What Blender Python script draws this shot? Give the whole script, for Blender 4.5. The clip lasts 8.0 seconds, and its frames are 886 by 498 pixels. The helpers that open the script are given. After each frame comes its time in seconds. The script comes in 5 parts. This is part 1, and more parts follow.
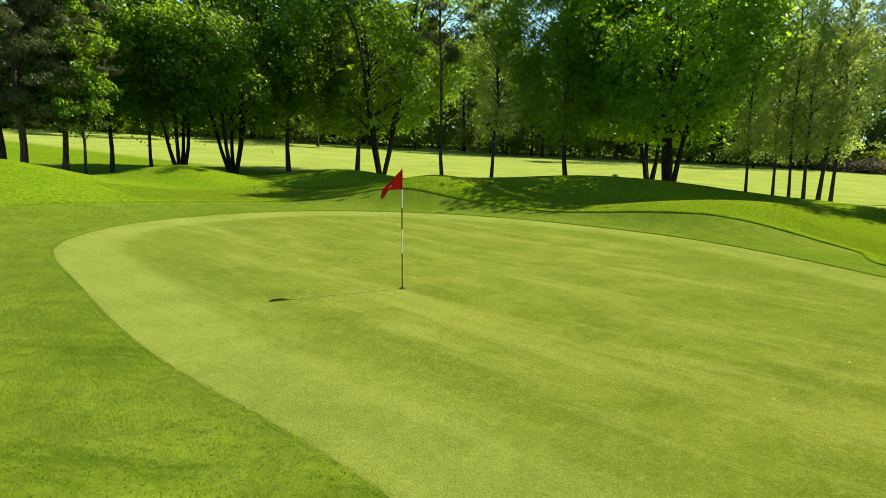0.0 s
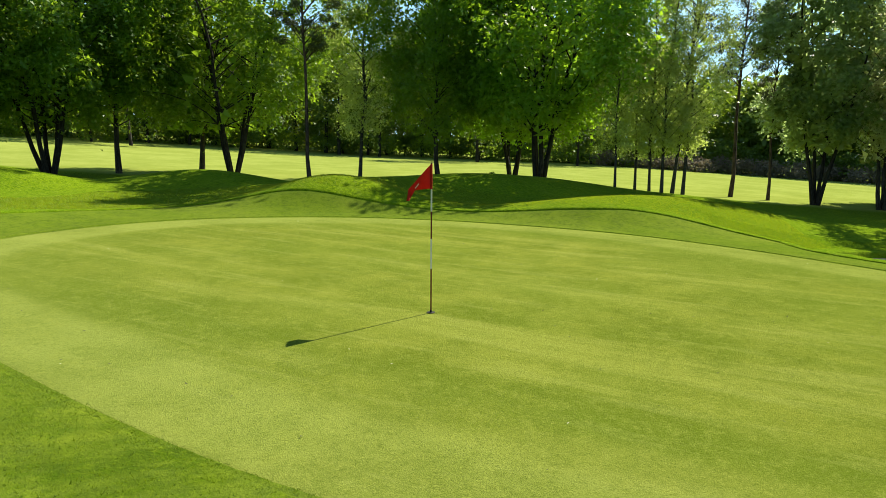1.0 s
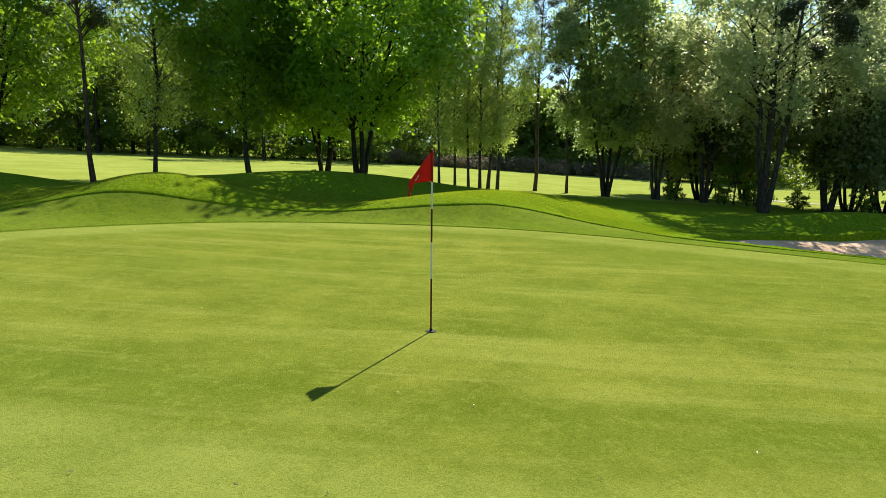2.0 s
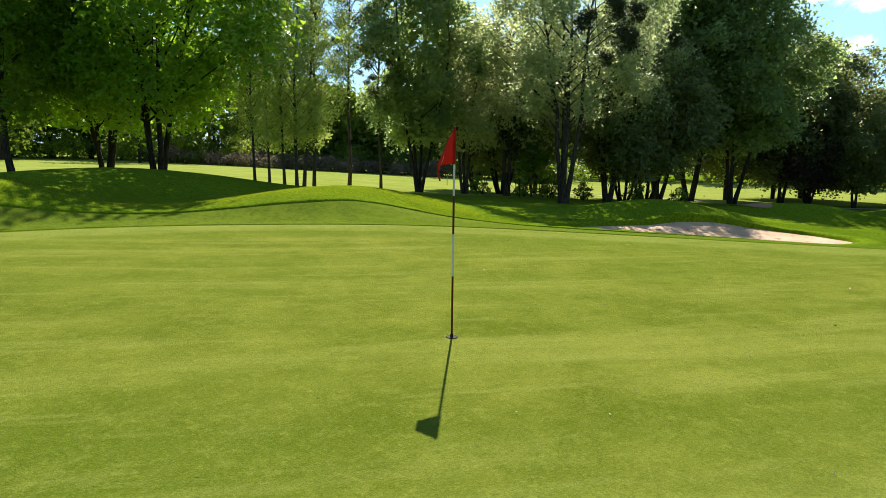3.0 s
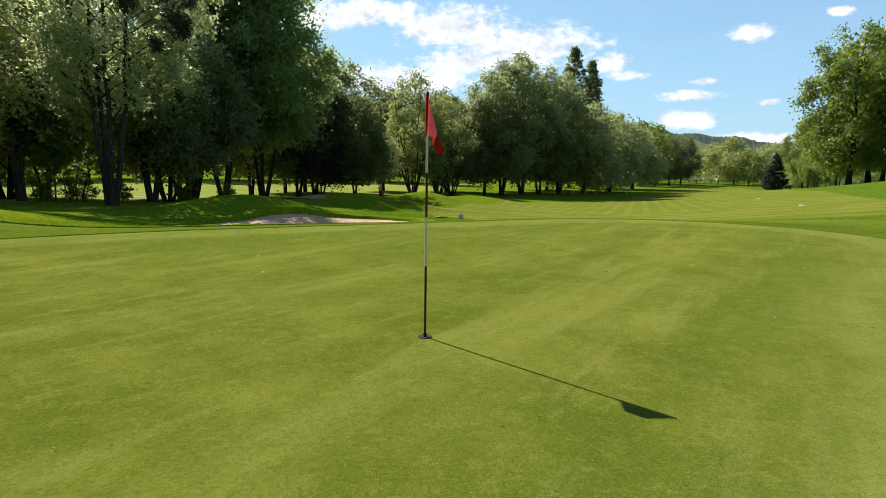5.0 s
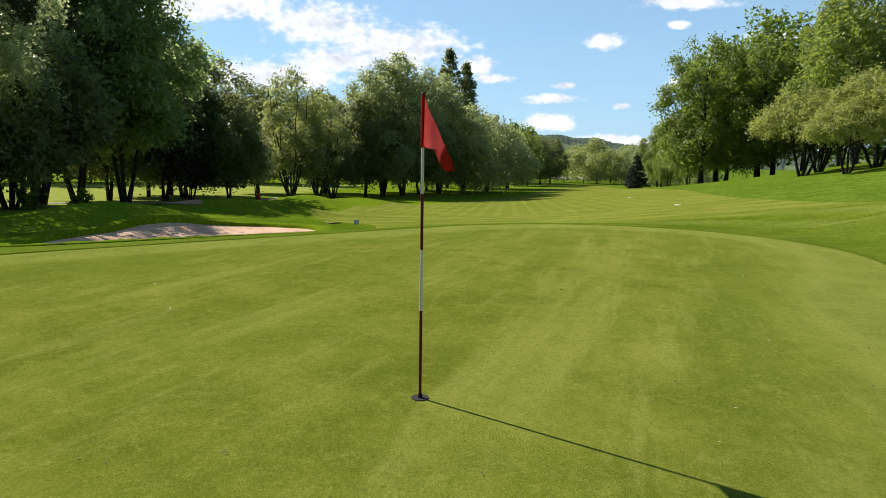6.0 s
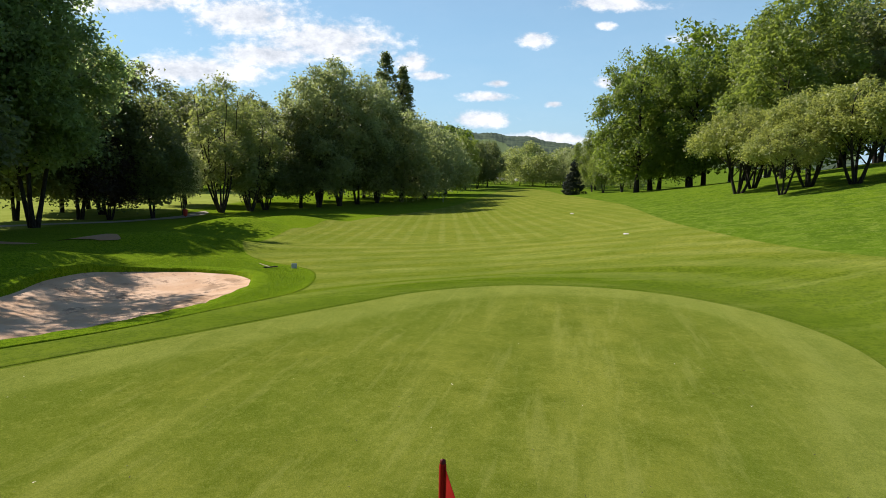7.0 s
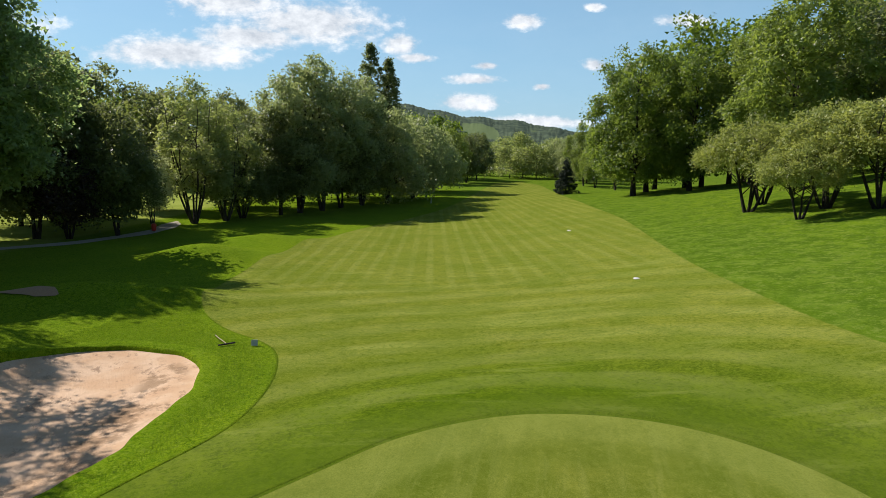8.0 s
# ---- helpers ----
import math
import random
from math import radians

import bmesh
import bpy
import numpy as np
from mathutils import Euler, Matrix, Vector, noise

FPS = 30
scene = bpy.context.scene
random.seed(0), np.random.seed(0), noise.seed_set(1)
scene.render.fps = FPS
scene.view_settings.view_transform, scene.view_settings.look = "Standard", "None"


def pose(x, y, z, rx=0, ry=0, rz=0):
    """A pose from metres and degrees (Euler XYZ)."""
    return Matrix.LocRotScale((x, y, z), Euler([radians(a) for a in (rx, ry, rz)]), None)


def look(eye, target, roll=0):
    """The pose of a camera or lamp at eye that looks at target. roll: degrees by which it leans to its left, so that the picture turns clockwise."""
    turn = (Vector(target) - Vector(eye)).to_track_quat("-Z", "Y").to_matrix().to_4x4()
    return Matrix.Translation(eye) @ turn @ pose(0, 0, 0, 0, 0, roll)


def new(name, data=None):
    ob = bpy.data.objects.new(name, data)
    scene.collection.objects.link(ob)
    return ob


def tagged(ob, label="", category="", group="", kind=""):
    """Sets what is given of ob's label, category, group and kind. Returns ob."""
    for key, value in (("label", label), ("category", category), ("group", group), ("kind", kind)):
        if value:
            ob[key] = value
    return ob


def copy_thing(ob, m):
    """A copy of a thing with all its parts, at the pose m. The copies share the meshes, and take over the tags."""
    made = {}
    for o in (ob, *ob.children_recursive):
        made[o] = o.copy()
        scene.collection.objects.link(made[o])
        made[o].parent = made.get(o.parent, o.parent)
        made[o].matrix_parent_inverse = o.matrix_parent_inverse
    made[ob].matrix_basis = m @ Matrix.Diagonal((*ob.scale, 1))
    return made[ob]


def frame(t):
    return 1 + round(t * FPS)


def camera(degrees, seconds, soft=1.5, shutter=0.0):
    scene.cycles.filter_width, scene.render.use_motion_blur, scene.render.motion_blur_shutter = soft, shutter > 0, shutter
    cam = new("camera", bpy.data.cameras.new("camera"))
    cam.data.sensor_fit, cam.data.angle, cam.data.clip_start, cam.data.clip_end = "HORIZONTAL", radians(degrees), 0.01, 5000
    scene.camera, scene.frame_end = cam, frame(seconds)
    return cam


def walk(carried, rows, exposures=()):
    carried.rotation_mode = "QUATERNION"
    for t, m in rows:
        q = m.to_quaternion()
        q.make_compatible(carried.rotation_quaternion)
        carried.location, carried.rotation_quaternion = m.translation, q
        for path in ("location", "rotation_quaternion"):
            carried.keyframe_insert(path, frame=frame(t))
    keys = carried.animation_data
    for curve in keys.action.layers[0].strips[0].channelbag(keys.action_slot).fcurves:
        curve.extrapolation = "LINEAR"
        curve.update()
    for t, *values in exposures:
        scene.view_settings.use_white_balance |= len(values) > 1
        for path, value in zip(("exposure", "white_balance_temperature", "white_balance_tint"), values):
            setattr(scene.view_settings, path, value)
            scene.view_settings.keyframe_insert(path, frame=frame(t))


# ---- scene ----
cam = camera(70.53, 8.0, soft=0.85)
ROWS = [
    (0.0, -0.085, 0.071, 2.527, 1.02, -9.40, -0.41),
    (0.5, -1.734, 1.326, 2.411, -6.88, -9.28, -0.41),
    (1.0, -3.155, 2.524, 2.339, -15.63, -9.24, -0.43),
    (1.5, -4.212, 3.773, 2.243, -25.54, -9.18, -0.52),
    (1.7, -4.592, 4.301, 2.204, -29.90, -9.15, -0.57),
    (2.8, -5.997, 7.063, 1.941, -52.40, -8.97, -0.64),
    (3.0, -6.186, 7.572, 1.897, -56.61, -8.93, -0.69),
    (3.5, -6.554, 8.888, 1.807, -68.27, -8.85, -0.82),
    (4.0, -6.616, 10.112, 1.702, -80.80, -8.65, -0.83),
    (4.5, -6.471, 11.096, 1.636, -91.98, -8.42, -0.91),
    (5.0, -6.249, 11.801, 1.587, -101.47, -8.30, -0.86),
    (5.2, -6.132, 12.015, 1.566, -104.72, -8.25, -0.85),
    (6.3, -4.327, 12.403, 1.891, -114.80, -8.15, -0.94),
    (6.5, -3.940, 12.325, 2.233, -116.02, -8.17, -0.96),
    (7.0, -2.974, 11.984, 3.284, -118.73, -8.31, -0.93),
    (7.5, -1.464, 11.185, 4.495, -119.46, -8.51, -0.90),
    (8.0, 0.689, 9.971, 5.672, -119.81, -9.80, -0.83),
]
walk(cam, [(t, pose(x, y, z, 90 + pitch, roll, yaw)) for t, x, y, z, yaw, pitch, roll in ROWS], 
     exposures=[(0.0, 1.12, 6950, 3), (1.5, 1.12, 6600, 10), (3.0, 1.00, 6500, 13), (3.5, 0.67, 6500, 10), (4.5, 0.62, 6450, 15), (6.5, 0.56, 6450, 19), (8.0, 0.36, 6400, 16)])

# ---- light: afternoon sun, blue sky with fair-weather clouds ----
SUN_HEADING, SUN_HEIGHT = 60.0, 41.3          # degrees clockwise from +y, degrees above the horizon


def make_world():
    world = bpy.data.worlds.new("sky")
    scene.world = world
    world.use_nodes = True
    nt = world.node_tree
    nt.nodes.clear()
    N, L = nt.nodes.new, nt.links.new

    def op(kind, a, b=None, c=None):
        n = N("ShaderNodeMath")
        n.operation = kind
        for i, val in enumerate((a, b, c)):
            if val is None:
                continue
            if isinstance(val, (int, float)):
                n.inputs[i].default_value = val
            else:
                L(val, n.inputs[i])
        return n.outputs[0]

    sky = N("ShaderNodeTexSky")
    sky.sky_type = "NISHITA"
    sky.sun_disc = False
    sky.sun_elevation, sky.sun_rotation = radians(SUN_HEIGHT), radians(SUN_HEADING)
    sky.air_density, sky.dust_density, sky.ozone_density = 1.0, 0.10, 2.0
    tc = N("ShaderNodeTexCoord")
    way = tc.outputs["Generated"]
    h = radians(115.8)

    def dot(vec):
        n = N("ShaderNodeVectorMath")
        n.operation = "DOT_PRODUCT"
        L(way, n.inputs[0])
        n.inputs[1].default_value = vec
        return n.outputs["Value"]

    ahead = dot((math.sin(h), math.cos(h), 0))
    right = dot((math.cos(h), -math.sin(h), 0))
    up = dot((0, 0, 1))
    safe = op("MAXIMUM", ahead, 0.05)
    px, py = op("DIVIDE", right, safe), op("DIVIDE", up, safe)
    # fluffy distortion shared by all clouds
    comb = N("ShaderNodeCombineXYZ")
    L(px, comb.inputs[0])
    L(op("MULTIPLY", py, 1.6), comb.inputs[1])
    big = N("ShaderNodeTexNoise")
    big.inputs["Scale"].default_value, big.inputs["Detail"].default_value, big.inputs["Roughness"].default_value = 17.0, 9.0, 0.62
    L(comb.outputs[0], big.inputs["Vector"])
    small = N("ShaderNodeTexNoise")
    small.inputs["Scale"].default_value, small.inputs["Detail"].default_value, small.inputs["Roughness"].default_value = 62.0, 6.0, 0.6
    L(comb.outputs[0], small.inputs["Vector"])
    fluff = op("ADD", op("SUBTRACT", big.outputs["Fac"], 0.5), op("MULTIPLY", op("SUBTRACT", small.outputs["Fac"], 0.5), 0.38))
    # centre right, centre up, half width, half height
    clouds = [(-0.42, 0.230, 0.14, 0.030), (-0.25, 0.205, 0.110, 0.036), (-0.13, 0.172, 0.14, 0.038), (-0.22, 0.150, 0.10, 0.024), (-0.33, 0.124, 0.15, 0.028), (-0.62, 0.16, 0.12, 0.03),
              (-0.56, 0.245, 0.09, 0.02), (0.003, 0.145, 0.034, 0.020), (0.026, 0.125, 0.034, 0.009), (0.118, 0.095, 0.048, 0.010), (0.136, 0.116, 0.024, 0.008),
              (0.11, 0.060, 0.065, 0.016), (0.192, 0.184, 0.034, 0.014), (0.306, 0.240, 0.09, 0.015), (0.301, 0.207, 0.018, 0.007),
              (0.225, 0.086, 0.018, 0.007), (0.22, 0.032, 0.10, 0.012), (0.31, 0.122, 0.026, 0.013), (0.45, 0.19, 0.05, 0.013), (0.04, 0.03, 0.12, 0.012)]
    cover = None
    for cx, cy, sx, sy in clouds:
        a = op("DIVIDE", op("SUBTRACT", px, cx), sx)
        b = op("DIVIDE", op("SUBTRACT", py, cy), sy)
        r = op("SQRT", op("ADD", op("MULTIPLY", a, a), op("MULTIPLY", b, b)))
        m = op("MULTIPLY", op("SUBTRACT", 1.0, r), 1.7)
        cover = m if cover is None else op("MAXIMUM", cover, m)
    dens = op("ADD", cover, op("MULTIPLY", fluff, 3.1))
    front = op("GREATER_THAN", ahead, 0.3)
    mask = N("ShaderNodeMapRange")
    mask.interpolation_type = "SMOOTHSTEP"
    mask.inputs["From Min"].default_value, mask.inputs["From Max"].default_value = -0.05, 1.05
    L(dens, mask.inputs["Value"])
    placed = op("MULTIPLY", mask.outputs[0], front)
    # the rest of the sky: loose clouds and thin haze, all round
    lift = op("ADD", op("MAXIMUM", up, 0.0), 0.12)
    flat = N("ShaderNodeVectorMath")
    flat.operation = "DIVIDE"
    L(way, flat.inputs[0])
    c3 = N("ShaderNodeCombineXYZ")
    for i in range(3):
        L(lift, c3.inputs[i])
    L(c3.outputs[0], flat.inputs[1])
    wide = N("ShaderNodeTexNoise")
    wide.inputs["Scale"].default_value, wide.inputs["Detail"].default_value, wide.inputs["Roughness"].default_value = 1.3, 9.0, 0.58
    L(flat.outputs[0], wide.inputs["Vector"])
    m2 = N("ShaderNodeMapRange")
    m2.interpolation_type = "SMOOTHSTEP"
    m2.inputs["From Min"].default_value, m2.inputs["From Max"].default_value = 0.68, 0.82
    L(wide.outputs["Fac"], m2.inputs["Value"])
    loose = op("MULTIPLY", m2.outputs[0], op("SUBTRACT", 1.0, op("MULTIPLY", front, 0.8)))
    veil = N("ShaderNodeMapRange")
    veil.inputs["From Min"].default_value, veil.inputs["From Max"].default_value = 0.35, 0.8
    veil.inputs["To Max"].default_value = 0.06
    L(wide.outputs["Fac"], veil.inputs["Value"])
    total = op("MINIMUM", op("ADD", op("MAXIMUM", placed, loose), veil.outputs[0]), 1.0)
    # sunlit tops, greyer bellies
    tone = N("ShaderNodeMix")
    tone.data_type = "RGBA"
    tone.inputs["A"].default_value, tone.inputs["B"].default_value = (6.1, 6.9, 7.4, 1), (10.6, 11.3, 11.3, 1)
    L(op("ADD", 0.5, op("MULTIPLY", fluff, 3.0)), tone.inputs["Factor"])
    mix = N("ShaderNodeMix")
    mix.data_type = "RGBA"
    L(total, mix.inputs["Factor"])
    clear = N("ShaderNodeMix")
    clear.data_type, clear.blend_type = "RGBA", "MULTIPLY"
    clear.inputs["Factor"].default_value = 1.0
    clear.inputs["B"].default_value = (0.97, 1.12, 1.08, 1)
    L(sky.outputs[0], clear.inputs["A"])
    # pale blue haze low in the sky
    haze = N("ShaderNodeMix")
    haze.data_type = "RGBA"
    low = N("ShaderNodeMapRange")
    low.interpolation_type = "SMOOTHSTEP"
    low.inputs["From Min"].default_value, low.inputs["From Max"].default_value = 0.02, 0.55
    low.inputs["To Min"].default_value, low.inputs["To Max"].default_value = 0.70, 0.0
    L(up, low.inputs["Value"])
    L(low.outputs[0], haze.inputs["Factor"])
    L(clear.outputs["Result"], haze.inputs["A"])
    haze.inputs["B"].default_value = (3.3, 6.2, 8.5, 1)
    L(haze.outputs["Result"], mix.inputs["A"])
    L(tone.outputs["Result"], mix.inputs["B"])
    bg = N("ShaderNodeBackground")
    bg.inputs["Strength"].default_value = 0.075
    L(mix.outputs["Result"], bg.inputs["Color"])
    out = N("ShaderNodeOutputWorld")
    L(bg.outputs[0], out.inputs[0])


make_world()
sun = new("sun", bpy.data.lights.new("sun", "SUN"))
sun.data.energy, sun.data.angle, sun.data.color = 5.0, radians(0.45), (1.0, 0.94, 0.83)
sun.matrix_world = look((200 * math.sin(radians(SUN_HEADING)) * math.cos(radians(SUN_HEIGHT)),
                         200 * math.cos(radians(SUN_HEADING)) * math.cos(radians(SUN_HEIGHT)),
                         200 * math.sin(radians(SUN_HEIGHT))), (0, 0, 0))


# ---- materials ----
class Mat:
    """A node material: short names for the nodes used here."""

    def __init__(self, name):
        self.m = bpy.data.materials.new(name)
        self.m.use_nodes = True
        self.nt = self.m.node_tree
        self.nt.nodes.clear()
        self.out = self.nt.nodes.new("ShaderNodeOutputMaterial")
        self.coord = None

    def put(self, sock, val):
        if isinstance(val, (int, float)):
            sock.default_value = val
        elif isinstance(val, tuple):
            sock.default_value = (*val, 1.0) if len(val) == 3 and len(sock.default_value) == 4 else val
        elif val is not None:
            self.nt.links.new(val, sock)

    def math(self, kind, a, b=None, c=None):
        n = self.nt.nodes.new("ShaderNodeMath")
        n.operation = kind
        for i, val in enumerate((a, b, c)):
            self.put(n.inputs[i], val)
        return n.outputs[0]

    def where(self):
        if self.coord is None:
            self.coord = self.nt.nodes.new("ShaderNodeTexCoord").outputs["Object"]
        return self.coord

    def scaled(self, s):
        n = self.nt.nodes.new("ShaderNodeMapping")
        n.inputs["Scale"].default_value = s
        self.put(n.inputs["Vector"], self.where())
        return n.outputs[0]

    def noise(self, scale, detail=4.0, rough=0.55, vec=None):
        n = self.nt.nodes.new("ShaderNodeTexNoise")
        self.put(n.inputs["Vector"], vec if vec is not None else self.where())
        n.inputs["Scale"].default_value, n.inputs["Detail"].default_value, n.inputs["Roughness"].default_value = scale, detail, rough
        return n.outputs["Fac"]

    def ramp(self, val, lo, hi, a=0.0, b=1.0, soft=True):
        n = self.nt.nodes.new("ShaderNodeMapRange")
        n.interpolation_type = "SMOOTHSTEP" if soft else "LINEAR"
        self.put(n.inputs["Value"], val)
        for key, x in (("From Min", lo), ("From Max", hi), ("To Min", a), ("To Max", b)):
            n.inputs[key].default_value = x
        return n.outputs[0]

    def mix(self, fac, a, b, how="MIX"):
        n = self.nt.nodes.new("ShaderNodeMix")
        n.data_type, n.blend_type = "RGBA", how
        self.put(n.inputs["Factor"], fac)
        self.put(n.inputs["A"], a)
        self.put(n.inputs["B"], b)
        return n.outputs["Result"]

    def attr(self, name):
        n = self.nt.nodes.new("ShaderNodeAttribute")
        n.attribute_name = name
        return n.outputs["Fac"]

    def island(self):
        return self.nt.nodes.new("ShaderNodeNewGeometry").outputs["Random Per Island"]

    def each(self):
        return self.nt.nodes.new("ShaderNodeObjectInfo").outputs["Random"]

    def bump(self, val, strength, dist):
        n = self.nt.nodes.new("ShaderNodeBump")
        n.inputs["Strength"].default_value, n.inputs["Distance"].default_value = strength, dist
        self.put(n.inputs["Height"], val)
        return n.outputs[0]

    def surface(self, color, rough=0.6, metal=0.0, normal=None, spec=0.5, sheen=0.0):
        n = self.nt.nodes.new("ShaderNodeBsdfPrincipled")
        self.put(n.inputs["Base Color"], color)
        self.put(n.inputs["Roughness"], rough)
        n.inputs["Metallic"].default_value = metal
        n.inputs["Specular IOR Level"].default_value = spec
        n.inputs["Sheen Weight"].default_value, n.inputs["Sheen Roughness"].default_value = sheen, 0.45
        n.inputs["Sheen Tint"].default_value = (0.90, 0.97, 0.45, 1.0)
        if normal is not None:
            self.put(n.inputs["Normal"], normal)
        return n.outputs[0]

    def sheer(self, color, normal=None):
        n = self.nt.nodes.new("ShaderNodeBsdfTranslucent")
        self.put(n.inputs["Color"], color)
        if normal is not None:
            self.put(n.inputs["Normal"], normal)
        return n.outputs[0]

    def blend(self, fac, a, b):
        n = self.nt.nodes.new("ShaderNodeMixShader")
        self.put(n.inputs[0], fac)
        self.put(n.inputs[1], a)
        self.put(n.inputs[2], b)
        return n.outputs[0]

    def done(self, shader):
        self.nt.links.new(shader, self.out.inputs["Surface"])
        return self.m


def leaf_material(name, dark, light, sheer, through_part=0.42, gloss=0.40):
    """Leaves: colour varies from leaf to leaf and tree to tree; light shines through them."""
    k = Mat(name)
    one = k.mix(k.island(), dark, light)
    patch = k.noise(0.55, 3.0)
    one = k.mix(k.ramp(patch, 0.35, 0.7, 0.0, 0.45), one, light)
    one = k.mix(k.math("MULTIPLY", k.each(), 0.25), one, dark)
    lit = k.mix(k.island(), sheer, tuple(0.7 * c for c in sheer))
    return k.done(k.blend(through_part, k.surface(one, gloss, spec=0.32), k.sheer(lit)))


LEAF_FRESH = leaf_material("leaf_fresh_green", (0.022, 0.060, 0.005), (0.120, 0.225, 0.016), (0.430, 0.660, 0.032), 0.42, 0.48)
LEAF_DARK = leaf_material("leaf_deep_green", (0.016, 0.028, 0.006), (0.120, 0.150, 0.045), (0.480, 0.560, 0.150), 0.32, 0.44)
LEAF_MID = leaf_material("leaf_mid_green", (0.010, 0.020, 0.006), (0.140, 0.195, 0.066), (0.650, 0.840, 0.270), 0.45, 0.40)
LEAF_MAPLE = leaf_material("leaf_dense_maple", (0.024, 0.069, 0.006), (0.150, 0.280, 0.023), (0.520, 0.830, 0.036), 0.44, 0.48)
LEAF_BIRCH = leaf_material("leaf_birch", (0.088, 0.131, 0.032), (0.336, 0.401, 0.146), (0.694, 0.829, 0.168), 0.50, 0.55)
LEAF_SILVER = leaf_material("leaf_silvery", (0.070, 0.098, 0.040), (0.430, 0.490, 0.230), (0.880, 0.930, 0.450), 0.56, 0.42)
LEAF_POPLAR = leaf_material("leaf_poplar", (0.030, 0.052, 0.017), (0.340, 0.410, 0.175), (0.760, 0.870, 0.370), 0.46, 0.42)
LEAF_OAK = leaf_material("leaf_oak", (0.016, 0.034, 0.005), (0.120, 0.175, 0.030), (0.480, 0.640, 0.075), 0.36, 0.44)
LEAF_GREY = leaf_material("leaf_grey_green", (0.030, 0.044, 0.015), (0.280, 0.320, 0.130), (0.680, 0.780, 0.270), 0.38, 0.42)
LEAF_ASPEN = leaf_material("leaf_aspen", (0.050, 0.070, 0.020), (0.300, 0.340, 0.120), (0.600, 0.690, 0.170), 0.40, 0.45)
LEAF_ASH = leaf_material("leaf_ash", (0.026, 0.045, 0.009), (0.180, 0.230, 0.050), (0.520, 0.660, 0.090), 0.38, 0.44)
LEAF_OLIVE = leaf_material("leaf_olive", (0.055, 0.075, 0.016), (0.340, 0.380, 0.110), (0.620, 0.680, 0.130), 0.40, 0.45)
LEAF_FAR = leaf_material("leaf_far_wood", (0.020, 0.042, 0.0055), (0.120, 0.185, 0.0220), (0.300, 0.430, 0.0260), 0.40, 0.50)
LEAF_YELLOW = leaf_material("leaf_bright_bush", (0.077, 0.140, 0.0070), (0.168, 0.245, 0.0140), (0.364, 0.490, 0.0154), 0.5, 0.52)
LEAF_DRY = leaf_material("leaf_dry_brush", (0.112, 0.091, 0.0560), (0.280, 0.231, 0.1540), (0.245, 0.196, 0.1120), 0.35, 0.7)
LEAF_PURPLE = leaf_material("leaf_purple", (0.021, 0.018, 0.0126), (0.066, 0.049, 0.0315), (0.112, 0.063, 0.0280), 0.30, 0.48)
NEEDLE_PINE = leaf_material("needles_pine", (0.028, 0.038, 0.0140), (0.098, 0.108, 0.0406), (0.112, 0.140, 0.0280), 0.28, 0.5)
NEEDLE_SPRUCE = leaf_material("needles_spruce", (0.010, 0.021, 0.0098), (0.024, 0.039, 0.0182), (0.021, 0.035, 0.0140), 0.15, 0.6)
MISTLETOE = leaf_material("mistletoe", (0.013, 0.021, 0.0056), (0.032, 0.046, 0.0112), (0.035, 0.056, 0.0084), 0.25)


def bark_material(name, a, b, pale=None):
    k = Mat(name)
    ridges = k.noise(5.0, 6.0, 0.65, k.scaled((3.0, 3.0, 0.5)))
    col = k.mix(k.ramp(ridges, 0.35, 0.65), a, b)
    col = k.mix(k.ramp(k.noise(1.1, 3.0), 0.5, 0.75, 0.0, 0.6), col, (0.045, 0.055, 0.028))
    if pale:
        bands = k.noise(3.0, 4.0, 0.6, k.scaled((1.0, 1.0, 4.0)))
        col = k.mix(k.ramp(bands, 0.46, 0.56), pale, col)
    return k.done(k.surface(col, 0.9, normal=k.bump(ridges, 0.8, 0.03), spec=0.2))


BARK = bark_material("bark_grey_brown", (0.020, 0.016, 0.012), (0.072, 0.060, 0.046))
BARK_DARK = bark_material("bark_dark", (0.011, 0.009, 0.007), (0.040, 0.033, 0.026))
BARK_PINE = bark_material("bark_pine", (0.026, 0.018, 0.013), (0.105, 0.068, 0.046))
BARK_BIRCH = bark_material("bark_birch", (0.022, 0.019, 0.016), (0.052, 0.046, 0.038), (0.055, 0.050, 0.042))


